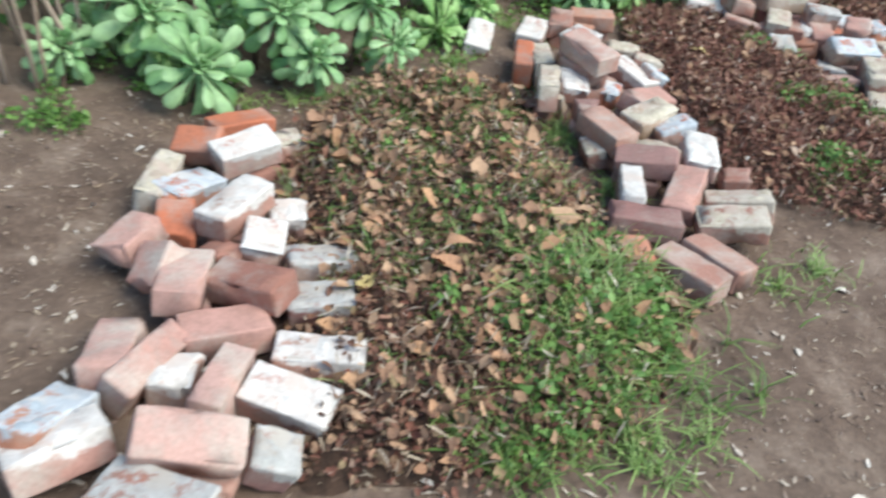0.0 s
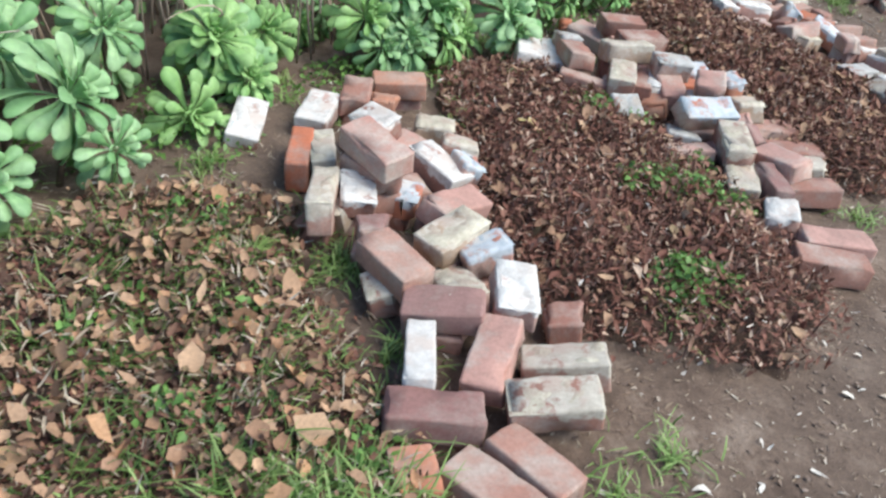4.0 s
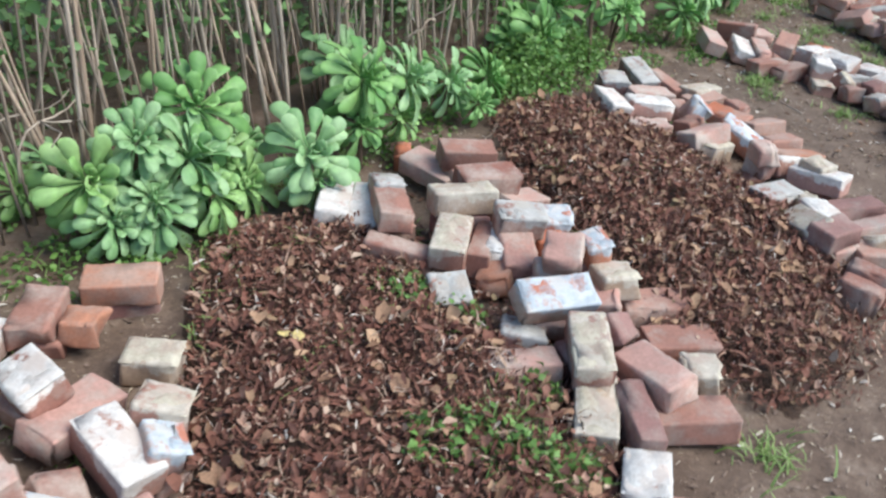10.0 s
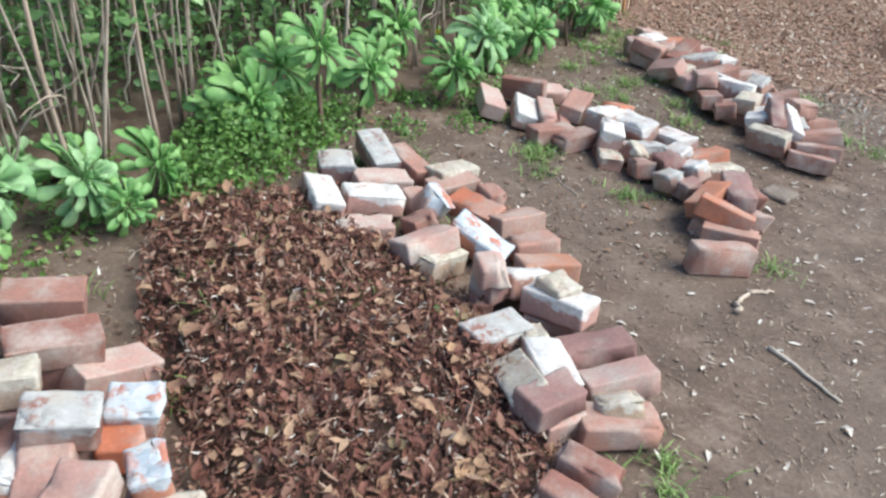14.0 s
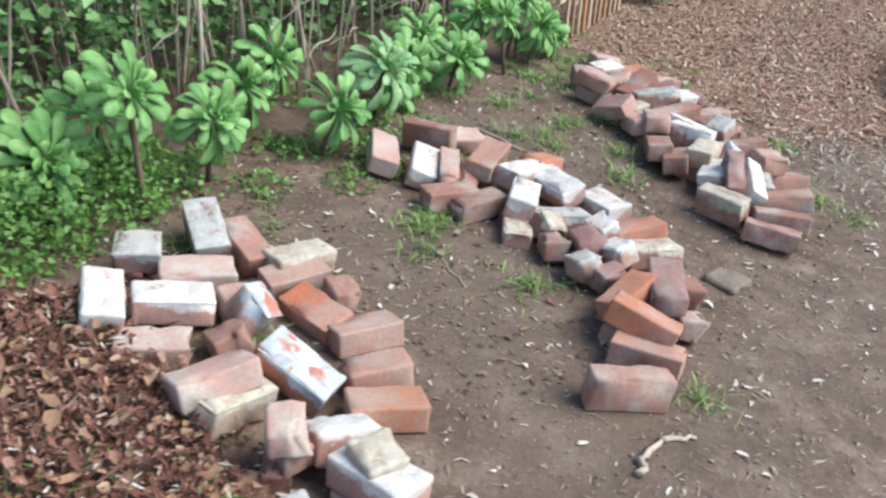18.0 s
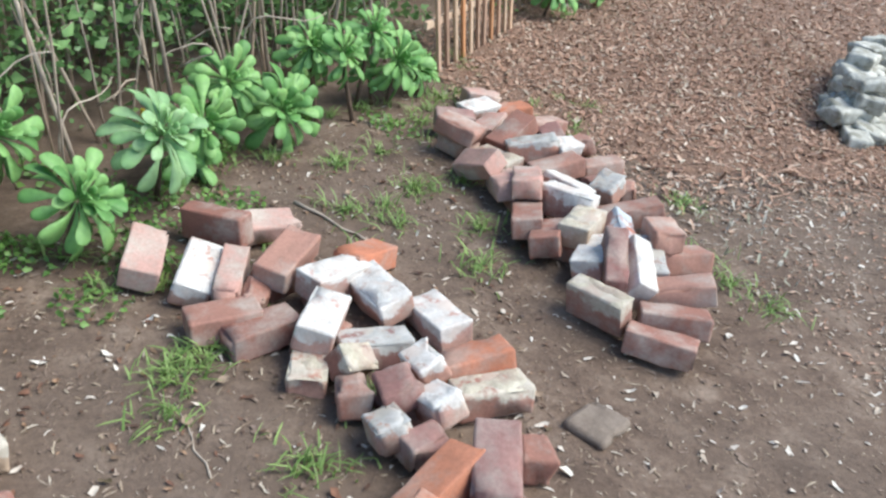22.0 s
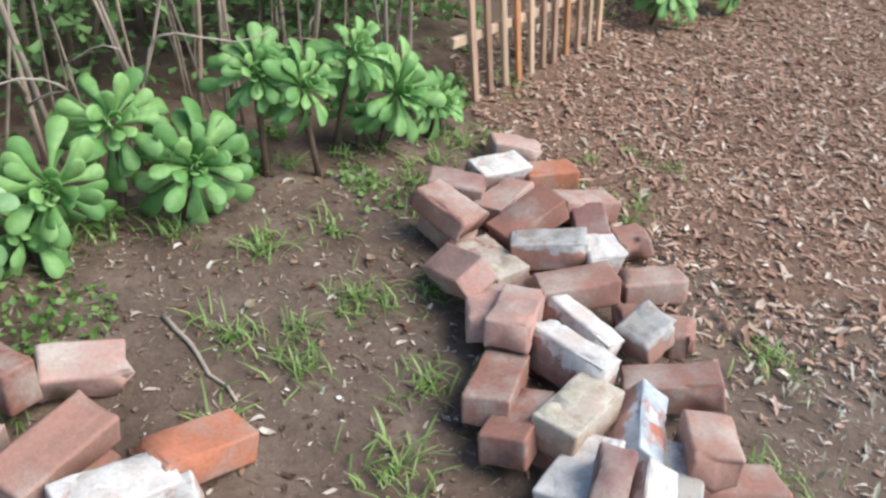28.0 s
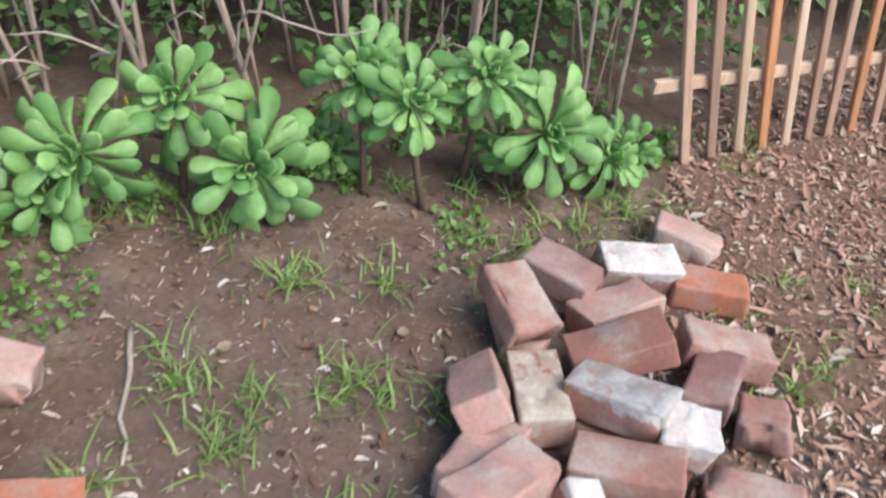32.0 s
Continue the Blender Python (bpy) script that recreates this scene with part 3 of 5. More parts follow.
def crust_mesh(length, wide, high, rnd, mat):
    """Mortar left on the upper face: a bumpy skin that dives into the brick where it has come off."""
    nx, ny = 15, 9
    seed = Vector(rnd.uniform(-50, 50, 3))
    bare = rnd.uniform(-0.15, 0.42)
    verts, faces = [], []
    for i in range(nx):
        for j in range(ny):
            u, v = i / (nx - 1) * 2 - 1, j / (ny - 1) * 2 - 1
            p = Vector((u * length / 2, v * wide / 2, 0))
            k = noise.noise(p * 20 + seed) * 0.8 + noise.noise(p * 55 + seed) * 0.4 - bare
            rim = max(abs(u), abs(v))
            h = max(-0.004, min(0.006, k * 0.02)) + 0.0015 * noise.noise(p * 90 + seed)
            if rim > 0.99:
                h, p = -0.006, p * 0.985
            verts.append((p.x, p.y, high / 2 + h))
    for i in range(nx - 1):
        for j in range(ny - 1):
            a = i * ny + j
            faces.append((a, a + ny, a + ny + 1, a + 1))
    return mesh("mortar", verts, faces, mat)


def brick(x, y, z, lean, yaw, length, kind, heap):
    """One brick about its middle, on its bed face (f) or on its edge (e). Returns the height of its lowest corner."""
    wide, high = (0.105, 0.074) if kind[0] == "f" else (0.072, 0.105)
    wide, high = wide * brick_rnd.uniform(0.96, 1.04), high * brick_rnd.uniform(0.96, 1.04)
    colour = kind[1]
    crusted = colour in CRUST
    high *= 1.08 if crusted else 1.0
    broken = 0.03 if length < 0.19 else 0.0
    skin = CRUSTED[colour][int(brick_rnd.rand() < 0.4)] if crusted else CLAY[colour]
    me = lump("brick", (length, wide, high), brick_rnd.uniform(0.0035, 0.007) if not broken else 0.008, 0.0042, brick_rnd, skin, broken)
    ob = tagged(new("brick", me), LABELS[colour], "brick", "bricks of the " + heap + " heap")
    ob.matrix_basis = pose(x, y, z, lean[0], lean[1], yaw)
    if crusted:
        part("mortar", crust_mesh(length, wide, high, brick_rnd, CRUST[colour]), ob, None,
             {"w": "white mortar crust", "g": "grey mortar crust", "t": "cream mortar crust", "b": "blue painted render"}[colour])
    return min((ob.matrix_basis @ Vector((i * length / 2, j * wide / 2, k * high / 2))).z for i in (-1, 1) for j in (-1, 1) for k in (-1, 1))


def lay(heap, rows):
    """Bricks of one heap: middle, lean, heading, length, kind; those held up rest on bricks beneath."""
    for x, y, z, rx, ry, yaw, length, kind in rows:
        low = brick(x, y, z, (rx, ry), yaw, length, kind, heap)
        while low - float(ground_z(x, y)) > 0.026:
            low = brick(x + brick_rnd.uniform(-0.012, 0.012), y + brick_rnd.uniform(0.0, 0.02), low + 0.012 - 0.037, (rx * 0.4, ry * 0.4), yaw + brick_rnd.choice([-1, 1]) * brick_rnd.uniform(5, 25),
                  min(0.19, length * 0.85), "f" + "rmpr"[brick_rnd.randint(4)], heap)


lay("first", [
    (-0.472, 1.138, 0.045, 0, 0, 1, 0.1, "fw"),
    (-0.324, 1.78, 0.045, 0, 0, 12, 0.1, "fw"),
    (-0.554, 2.284, 0.038, -6, 1, 34, 0.203, "fo"),
    (-0.639, 2.103, 0.063, 23, -11, -8, 0.152, "fo"),
    (-0.493, 2.055, 0.085, 8, -5, 38, 0.194, "fw"),
    (-0.386, 2.195, 0.041, -5, -2, 33, 0.101, "ft"),
    (-0.7, 1.864, 0.057, -9, 1, -93, 0.217, "et"),
    (-0.613, 1.849, 0.059, 4, 13, 63, 0.204, "fb"),
    (-0.451, 1.712, 0.116, -5, -2, 64, 0.215, "fw"),
    (-0.606, 1.689, 0.053, 1, 9, -79, 0.153, "fo"),
    (-0.363, 1.619, 0.073, -9, 2, -87, 0.139, "fw"),
    (-0.457, 1.571, 0.055, -19, -3, 41, 0.079, "fr"),
])
lay("first", [
    (-0.517, 1.424, 0.087, 0, -9, -87, 0.214, "fp"),
    (-0.36, 1.43, 0.086, 3, -13, -25, 0.209, "fr"),
    (-0.207, 1.583, 0.048, -10, 5, 14, 0.183, "fg"),
    (-0.188, 1.437, 0.042, -2, -5, 8, 0.165, "fg"),
    (-0.592, 1.465, 0.084, 28, 28, -100, 0.13, "fp"),
    (-0.687, 1.572, 0.081, 13, 9, -117, 0.152, "fp"),
    (-0.616, 1.195, 0.054, 5, -12, -86, 0.209, "fp"),
    (-0.539, 1.157, 0.056, -24, 0, -113, 0.213, "ep"),
    (-0.393, 1.295, 0.053, -4, 3, 25, 0.208, "fp"),
    (-0.169, 1.246, 0.042, -5, -3, 0, 0.207, "fw"),
    (-0.218, 1.1, 0.05, 9, 6, -15, 0.198, "fw"),
    (-0.361, 1.096, 0.068, -3, -10, -99, 0.217, "ep"),
])
lay("first", [
    (-0.379, 0.906, 0.128, 21, 15, 11, 0.213, "fp"),
    (-0.227, 0.944, 0.053, 5, 19, 5, 0.1, "fg"),
    (-0.63, 0.909, 0.069, -19, -3, 37, 0.195, "fw"),
    (-0.678, 0.971, 0.069, -5, 20, 72, 0.203, "fb"),
    (-0.408, 0.781, 0.102, 0, -8, -21, 0.219, "fg"),
])
lay("second", [
    (0.656, 1.774, 0.045, 0, 0, -84, 0.126, "fo"),
    (0.481, 3.276, 0.08, 0, 2, -106, 0.214, "fw"),
    (0.613, 3.392, 0.102, -1, 4, -99, 0.159, "fr"),
    (0.781, 3.556, 0.077, 1, -2, 1, 0.198, "fo"),
    (0.662, 3.113, 0.138, 15, -3, -52, 0.149, "fw"),
    (0.633, 2.795, 0.227, 7, 5, -55, 0.215, "fp"),
    (0.424, 2.984, 0.073, 2, 3, -96, 0.215, "eo"),
    (0.495, 2.976, 0.077, 7, -3, -89, 0.22, "et"),
    (0.487, 2.682, 0.117, 5, -5, -97, 0.224, "et"),
    (0.582, 2.72, 0.114, -5, 5, -90, 0.146, "fw"),
    (0.729, 2.776, 0.073, 2, 1, -19, 0.098, "fb"),
    (0.85, 2.949, 0.08, -6, 9, -53, 0.209, "fw"),
])
lay("second", [
    (0.93, 3.061, 0.091, -11, 11, -11, 0.118, "ft"),
    (0.869, 2.71, 0.092, 7, 8, 36, 0.209, "fp"),
    (0.831, 2.531, 0.114, 2, -4, 41, 0.21, "ft"),
    (0.664, 2.405, 0.113, 4, 2, -58, 0.207, "fr"),
    (0.619, 2.557, 0.097, -10, -3, 2, 0.085, "fm"),
    (0.922, 2.478, 0.099, -8, -18, 14, 0.139, "fb"),
    (0.96, 2.292, 0.112, -4, 8, -97, 0.172, "fw"),
    (1.097, 2.264, 0.043, -4, -10, -6, 0.099, "fr"),
    (1.049, 2.078, 0.063, -10, -13, -10, 0.207, "ft"),
    (0.987, 1.948, 0.078, 6, -10, -5, 0.213, "ft"),
    (0.774, 2.242, 0.098, 7, -11, -14, 0.201, "fm"),
    (0.699, 2.081, 0.061, 3, -4, -98, 0.217, "ew"),
])
lay("second", [
    (0.873, 2.092, 0.078, 9, 11, -113, 0.221, "fp"),
    (0.826, 2.345, 0.07, 4, -19, -82, 0.214, "ft"),
    (0.634, 2.367, 0.044, 2, -13, 6, 0.087, "ft"),
    (0.713, 1.92, 0.071, -1, 0, -6, 0.217, "fm"),
    (0.815, 1.734, 0.037, -1, -1, -47, 0.212, "fr"),
    (0.915, 1.798, 0.039, -4, -2, -53, 0.207, "fr"),
    (0.25, 3.199, 0.059, -9, 9, -98, 0.22, "fw"),
    (0.715, 3.389, 0.07, -10, 5, -2, 0.106, "fo"),
    (0.74, 3.073, 0.066, 7, 8, 55, 0.212, "fp"),
    (0.515, 2.689, 0.069, 16, 14, -114, 0.08, "ft"),
    (0.937, 2.955, 0.082, 2, 24, 18, 0.091, "fb"),
    (0.886, 3.284, 0.039, -1, 1, -8, 0.14, "ft"),
])
lay("second", [
    (0.749, 2.854, 0.062, -23, 12, -66, 0.106, "fr"),
])
lay("third", [
    (2.101, 2.673, 0.045, 0, 0, -8, 0.228, "fp"),
    (2.024, 2.559, 0.045, 0, 0, -13, 0.223, "fr"),
    (1.367, 3.982, 0.078, -7, 0, -101, 0.218, "fw"),
    (1.468, 3.953, 0.065, 3, 8, -105, 0.219, "fw"),
    (1.534, 3.857, 0.137, -4, -6, -90, 0.214, "fr"),
    (1.534, 3.99, 0.131, -8, 6, 7, 0.101, "fg"),
    (1.538, 3.699, 0.058, 0, 6, -19, 0.211, "er"),
    (1.661, 4.399, 0.041, 3, -5, -13, 0.077, "fo"),
    (1.729, 4.238, 0.07, 8, 5, -47, 0.208, "fp"),
    (1.842, 4.203, 0.151, 1, 1, 1, 0.191, "fr"),
    (1.878, 4.037, 0.143, 4, 1, 12, 0.21, "fr"),
    (1.762, 3.888, 0.156, -10, -1, 5, 0.209, "ft"),
])
lay("third", [
    (1.696, 3.708, 0.111, 1, 2, -109, 0.205, "ft"),
    (1.803, 3.721, 0.064, 4, -1, -113, 0.218, "er"),
    (1.867, 3.738, 0.067, 5, 0, -115, 0.218, "ew"),
    (1.824, 3.609, 0.053, 17, 7, -117, 0.146, "fo"),
    (1.892, 3.658, 0.092, 2, 12, -94, 0.165, "fp"),
    (1.919, 3.761, 0.155, 2, 3, -2, 0.158, "fg"),
    (2.059, 3.851, 0.091, 9, -2, -8, 0.123, "fb"),
    (2.032, 3.771, 0.06, -2, -5, -5, 0.101, "fo"),
    (1.973, 3.51, 0.192, 8, 10, -111, 0.129, "fp"),
    (2.095, 3.574, 0.171, 3, -10, 7, 0.079, "fb"),
    (2.13, 3.482, 0.119, -7, 3, 6, 0.122, "ft"),
    (1.915, 3.373, 0.142, 24, 0, 8, 0.217, "fb"),
])
lay("third", [
    (1.825, 3.328, 0.045, -9, 3, -19, 0.123, "fg"),
    (1.958, 3.184, 0.118, 5, 3, -101, 0.22, "ft"),
    (2.262, 3.464, 0.033, 0, -1, -1, 0.204, "fr"),
    (2.09, 3.406, 0.091, 1, -12, -19, 0.091, "fp"),
    (2.071, 3.286, 0.092, -22, 27, -72, 0.087, "fm"),
    (2.271, 3.287, 0.033, -1, 0, -1, 0.208, "fr"),
    (2.111, 3.106, 0.094, 10, -11, -72, 0.206, "fp"),
    (2.268, 3.155, 0.041, -2, -5, -13, 0.094, "ft"),
    (2.179, 2.994, 0.046, -5, -7, -7, 0.199, "fr"),
    (1.93, 3.017, 0.052, 7, 0, -109, 0.218, "ft"),
    (2.018, 2.973, 0.062, 0, -2, -95, 0.214, "em"),
    (1.971, 2.795, 0.061, 10, -1, -113, 0.143, "fw"),
])
lay("third", [
    (1.792, 3.197, 0.05, -12, -6, -3, 0.193, "fp"),
    (1.652, 3.496, 0.075, 26, -2, 7, 0.114, "fg"),
    (1.999, 4.028, 0.057, 0, 15, 35, 0.21, "fp"),
])
lay("fourth", [
    (3.02, 3.744, 0.113, 0, 0, 21, 0.173, "fm"),
    (3.047, 3.743, 0.045, 0, 0, 16, 0.141, "fp"),
    (3.198, 3.703, 0.045, 0, 0, -7, 0.215, "fr"),
    (3.038, 3.536, 0.056, 0, 0, -49, 0.158, "er"),
    (2.948, 3.464, 0.056, 0, 0, -51, 0.13, "er"),
    (3.226, 4.198, 0.113, 0, 0, 20, 0.1, "ft"),
    (2.715, 5.079, 0.091, 8, -1, -4, 0.126, "fg"),
    (2.904, 5.215, 0.076, 5, 11, -80, 0.221, "fg"),
    (3.013, 5.164, 0.055, -9, 9, -65, 0.209, "fr"),
    (3.15, 5.009, 0.038, 0, -4, 17, 0.194, "fr"),
    (2.873, 5.003, 0.06, 0, 3, 3, 0.21, "fp"),
    (2.633, 4.862, 0.077, -9, 0, -86, 0.217, "fw"),
])
lay("fourth", [
    (2.809, 4.86, 0.07, -1, 5, 3, 0.21, "fw"),
    (2.975, 4.875, 0.044, 17, 3, 22, 0.092, "fr"),
    (3.009, 4.807, 0.073, -26, 26, -57, 0.119, "eb"),
    (3.187, 4.839, 0.032, 11, 0, -56, 0.199, "fo"),
    (3.268, 4.911, 0.046, 1, 6, 15, 0.082, "fr"),
    (3.305, 4.739, 0.037, -15, 0, 15, 0.192, "fr"),
    (3.312, 4.577, 0.035, -11, -1, 10, 0.184, "fr"),
    (3.307, 4.44, 0.033, -11, 0, -2, 0.195, "fo"),
    (3.101, 4.553, 0.075, 5, 23, -38, 0.209, "fb"),
    (2.902, 4.505, 0.101, -20, -5, 22, 0.202, "fp"),
    (2.76, 4.72, 0.029, -3, -1, -5, 0.186, "fp"),
    (2.949, 4.708, 0.055, -17, -12, 18, 0.108, "fr"),
])
lay("fourth", [
    (2.941, 4.481, 0.049, -1, 11, 37, 0.196, "ft"),
    (3.05, 4.29, 0.138, 0, -5, -4, 0.097, "fp"),
    (3.175, 4.325, 0.061, -24, 8, 12, 0.161, "fw"),
    (3.229, 4.171, 0.086, -5, -8, -53, 0.207, "fw"),
    (2.992, 4.073, 0.064, -1, 4, 21, 0.201, "fg"),
    (3.1, 4.046, 0.05, -17, -6, -8, 0.077, "ft"),
    (3.089, 3.896, 0.072, -2, -5, -96, 0.216, "fw"),
    (2.985, 3.846, 0.078, 29, -15, -94, 0.213, "ft"),
    (3.269, 3.987, 0.054, -9, -9, -2, 0.209, "fm"),
    (3.267, 3.835, 0.066, -17, -14, -4, 0.198, "fp"),
    (3.216, 3.737, 0.062, -26, -11, -11, 0.119, "ft"),
    (3.171, 5.096, 0.044, -4, 4, 26, 0.201, "ft"),
])
lay("fifth", [
    (3.962, 4.436, 0.056, 0, 0, -9, 0.228, "er"),
    (3.571, 5.812, 0.064, -13, 4, -101, 0.217, "fp"),
    (3.954, 5.985, 0.049, 8, 7, 17, 0.184, "fp"),
    (3.714, 5.732, 0.052, -14, 4, -107, 0.222, "fw"),
    (3.802, 5.687, 0.048, 0, 4, -106, 0.219, "ep"),
    (3.962, 5.716, 0.098, 4, -7, 52, 0.216, "fr"),
    (4.21, 5.757, 0.058, -5, 13, 39, 0.212, "fo"),
    (4.083, 5.631, 0.077, -3, 5, 31, 0.208, "fw"),
    (4.198, 5.551, 0.067, 17, -4, -74, 0.211, "fw"),
    (4.005, 5.418, 0.087, -7, -4, -116, 0.214, "fw"),
    (3.947, 5.283, 0.022, 2, 0, -108, 0.126, "ft"),
    (3.855, 5.612, 0.037, 0, 23, -15, 0.079, "fr"),
])
lay("fifth", [
    (3.762, 5.514, 0.042, -7, -3, 8, 0.196, "fr"),
    (3.852, 5.452, 0.04, -7, -6, 17, 0.199, "fr"),
    (4.337, 5.423, 0.054, 8, -9, -79, 0.208, "fw"),
    (4.135, 5.349, 0.034, -12, -2, -2, 0.198, "fg"),
    (4.05, 5.267, 0.063, -23, 28, -77, 0.078, "ft"),
    (4.034, 5.157, 0.047, -13, -7, -9, 0.092, "fr"),
    (4.13, 5.117, 0.091, -6, -16, 0, 0.102, "fm"),
    (4.216, 5.188, 0.096, -7, -21, 18, 0.077, "fw"),
    (4.213, 5.053, 0.085, -20, -12, 22, 0.088, "fw"),
    (4.078, 5.011, 0.065, -17, -12, 10, 0.089, "fg"),
    (4.368, 5.218, 0.061, -14, -12, 1, 0.202, "fo"),
    (4.375, 5.108, 0.045, -11, -1, 1, 0.203, "ft"),
])
lay("fifth", [
    (4.262, 4.814, 0.114, 7, 5, -112, 0.219, "fm"),
    (4.138, 4.809, 0.087, 21, 10, -146, 0.212, "fo"),
    (4.104, 4.654, 0.105, -12, 9, -42, 0.211, "fo"),
    (4.298, 4.704, 0.044, -16, -1, -19, 0.076, "fr"),
    (4.403, 4.884, 0.039, -6, -4, -20, 0.076, "fr"),
    (4.083, 4.561, 0.06, -8, -5, -40, 0.205, "fr"),
    (4.147, 4.958, 0.052, 1, 3, -73, 0.079, "fm"),
    (3.787, 5.945, 0.086, 0, -7, -40, 0.212, "er"),
])
lay("sixth", [
    (5.115, 7.11, 0.041, -6, 6, 0, 0.176, "fp"),
    (5.019, 6.914, 0.059, 5, 1, 27, 0.199, "fw"),
    (5.2, 6.94, 0.041, -6, -5, 7, 0.184, "fo"),
    (4.862, 6.769, 0.077, 2, 0, -14, 0.184, "fm"),
    (4.802, 6.568, 0.125, -1, 8, -46, 0.186, "fr"),
    (5.002, 6.725, 0.06, -14, -3, 50, 0.207, "fp"),
    (5.034, 6.564, 0.106, -3, -23, 30, 0.212, "fr"),
    (5.251, 6.712, 0.074, -8, 6, 16, 0.202, "fr"),
    (5.359, 6.555, 0.056, -8, -11, 3, 0.113, "fr"),
    (5.065, 6.423, 0.108, -9, -15, -13, 0.206, "fg"),
    (5.199, 6.396, 0.111, 2, -4, 4, 0.106, "fw"),
    (4.91, 6.408, 0.051, 7, -7, -66, 0.205, "ft"),
])
lay("sixth", [
    (4.801, 6.332, 0.086, 32, -24, -71, 0.202, "fp"),
    (5.11, 6.282, 0.084, -6, -12, 4, 0.208, "fr"),
    (5.349, 6.351, 0.048, -10, -7, 1, 0.181, "fr"),
    (4.859, 6.201, 0.065, 9, -12, -100, 0.215, "fp"),
    (4.908, 6.122, 0.113, 10, -10, -116, 0.216, "fp"),
    (5.076, 6.116, 0.063, -13, 3, -57, 0.199, "ew"),
    (5.017, 5.989, 0.094, -7, -6, -53, 0.211, "ew"),
    (5.236, 6.092, 0.095, -9, -20, 35, 0.119, "fg"),
    (5.238, 6.182, 0.051, -12, -12, -6, 0.078, "fr"),
    (5.363, 6.148, 0.041, -3, -9, -18, 0.08, "fr"),
    (5.252, 5.931, 0.071, -10, -18, -14, 0.224, "fr"),
    (4.833, 5.927, 0.069, 12, -10, -116, 0.216, "fr"),
])
lay("sixth", [
    (4.863, 5.818, 0.062, 18, -9, -123, 0.214, "fr"),
    (4.981, 5.813, 0.1, 6, -4, -136, 0.214, "ft"),
    (5.119, 5.8, 0.063, -32, 0, -111, 0.214, "eb"),
    (5.239, 5.706, 0.12, 4, -4, -104, 0.162, "fr"),
    (4.96, 5.666, 0.072, 19, -1, -131, 0.217, "fw"),
    (4.964, 5.556, 0.118, 5, 20, -114, 0.225, "em"),
    (5.04, 5.549, 0.087, -25, 15, -111, 0.22, "ew"),
    (5.153, 5.641, 0.056, 7, 5, -113, 0.218, "fg"),
    (5.288, 5.651, 0.048, -16, -3, -6, 0.203, "fr"),
    (5.155, 5.445, 0.067, -6, -18, -25, 0.214, "fr"),
    (5.062, 5.328, 0.051, -14, -5, -28, 0.209, "fr"),
    (4.954, 5.228, 0.045, -11, -3, -42, 0.205, "fr"),
])
lay("sixth", [
    (4.849, 5.416, 0.067, 10, -7, -64, 0.201, "et"),
    (5.238, 6.596, 0.069, 10, 5, -96, 0.157, "fm"),
])


# ---------------------------------------------------------------- hedge, plants
def tube(points, radii, sides=6):
    """A tapering tube along points."""
    verts, faces = [], []
    for i, (p, r) in enumerate(zip(points, radii)):
        d = (points[min(i + 1, len(points) - 1)] - points[max(i - 1, 0)]).normalized()
        a = d.orthogonal().normalized()
        b = d.cross(a)
        for k in range(sides):
            t = 6.2832 * k / sides
            verts.append(p + (a * math.cos(t) + b * math.sin(t)) * r)
    for i in range(len(points) - 1):
        for k in range(sides):
            m = (k + 1) % sides
            faces.append((i * sides + k, i * sides + m, (i + 1) * sides + m, (i + 1) * sides + k))
    faces.append(tuple(range(sides))[::-1])
    faces.append(tuple((len(points) - 1) * sides + k for k in range(sides)))
    return verts, faces


def stem_mesh(rnd, tall, thick, bend):
    pts, p = [], Vector((0, 0, -0.03))
    side = Vector((rnd.normal(0, bend), rnd.normal(0, bend), 0))
    for i in range(8):
        pts.append(p.copy())
        side += Vector((rnd.normal(0, bend * 0.6), rnd.normal(0, bend * 0.6), 0))
        p += Vector((side.x, side.y, tall / 7))
    return mesh("stem", *tube(pts, [thick * (1 - 0.06 * i) * rnd.uniform(0.85, 1.15) for i in range(8)], 7), BARK)


stem_rnd = np.random.RandomState(21)
STEMS = [stem_mesh(stem_rnd, stem_rnd.uniform(1.0, 1.3), stem_rnd.uniform(0.004, 0.012), 0.010) for _ in range(16)]
hedge = tagged(new("hedge"), "tall old hedge of bare grey stems with green leaves above", "hedge")
hedge.location = O_HEDGE
for i in range(310):
    s, n = (stem_rnd.uniform(-1.6, 6.75) if i < 210 else stem_rnd.uniform(0.2, 2.8)), 0.14 + 0.6 * stem_rnd.rand() ** 1.3
    if 6.55 < s < 8.0:
        continue
    q = hedge_at(s, n) - O_HEDGE
    part("stem", STEMS[i % 16], hedge, pose(q.x, q.y, 0, stem_rnd.normal(3, 4), stem_rnd.normal(-5, 4.5), 0) @ pose(0, 0, 0, 0, 0, stem_rnd.uniform(0, 360)))
for i in range(60):
    s, n = stem_rnd.uniform(8.0, 11.0), stem_rnd.uniform(0.1, 0.7)
    q = hedge_at(s, n) - O_HEDGE
    part("stem", STEMS[i % 16], hedge, pose(q.x, q.y, 0, stem_rnd.normal(0, 7), stem_rnd.normal(0, 7), stem_rnd.uniform(0, 360)))


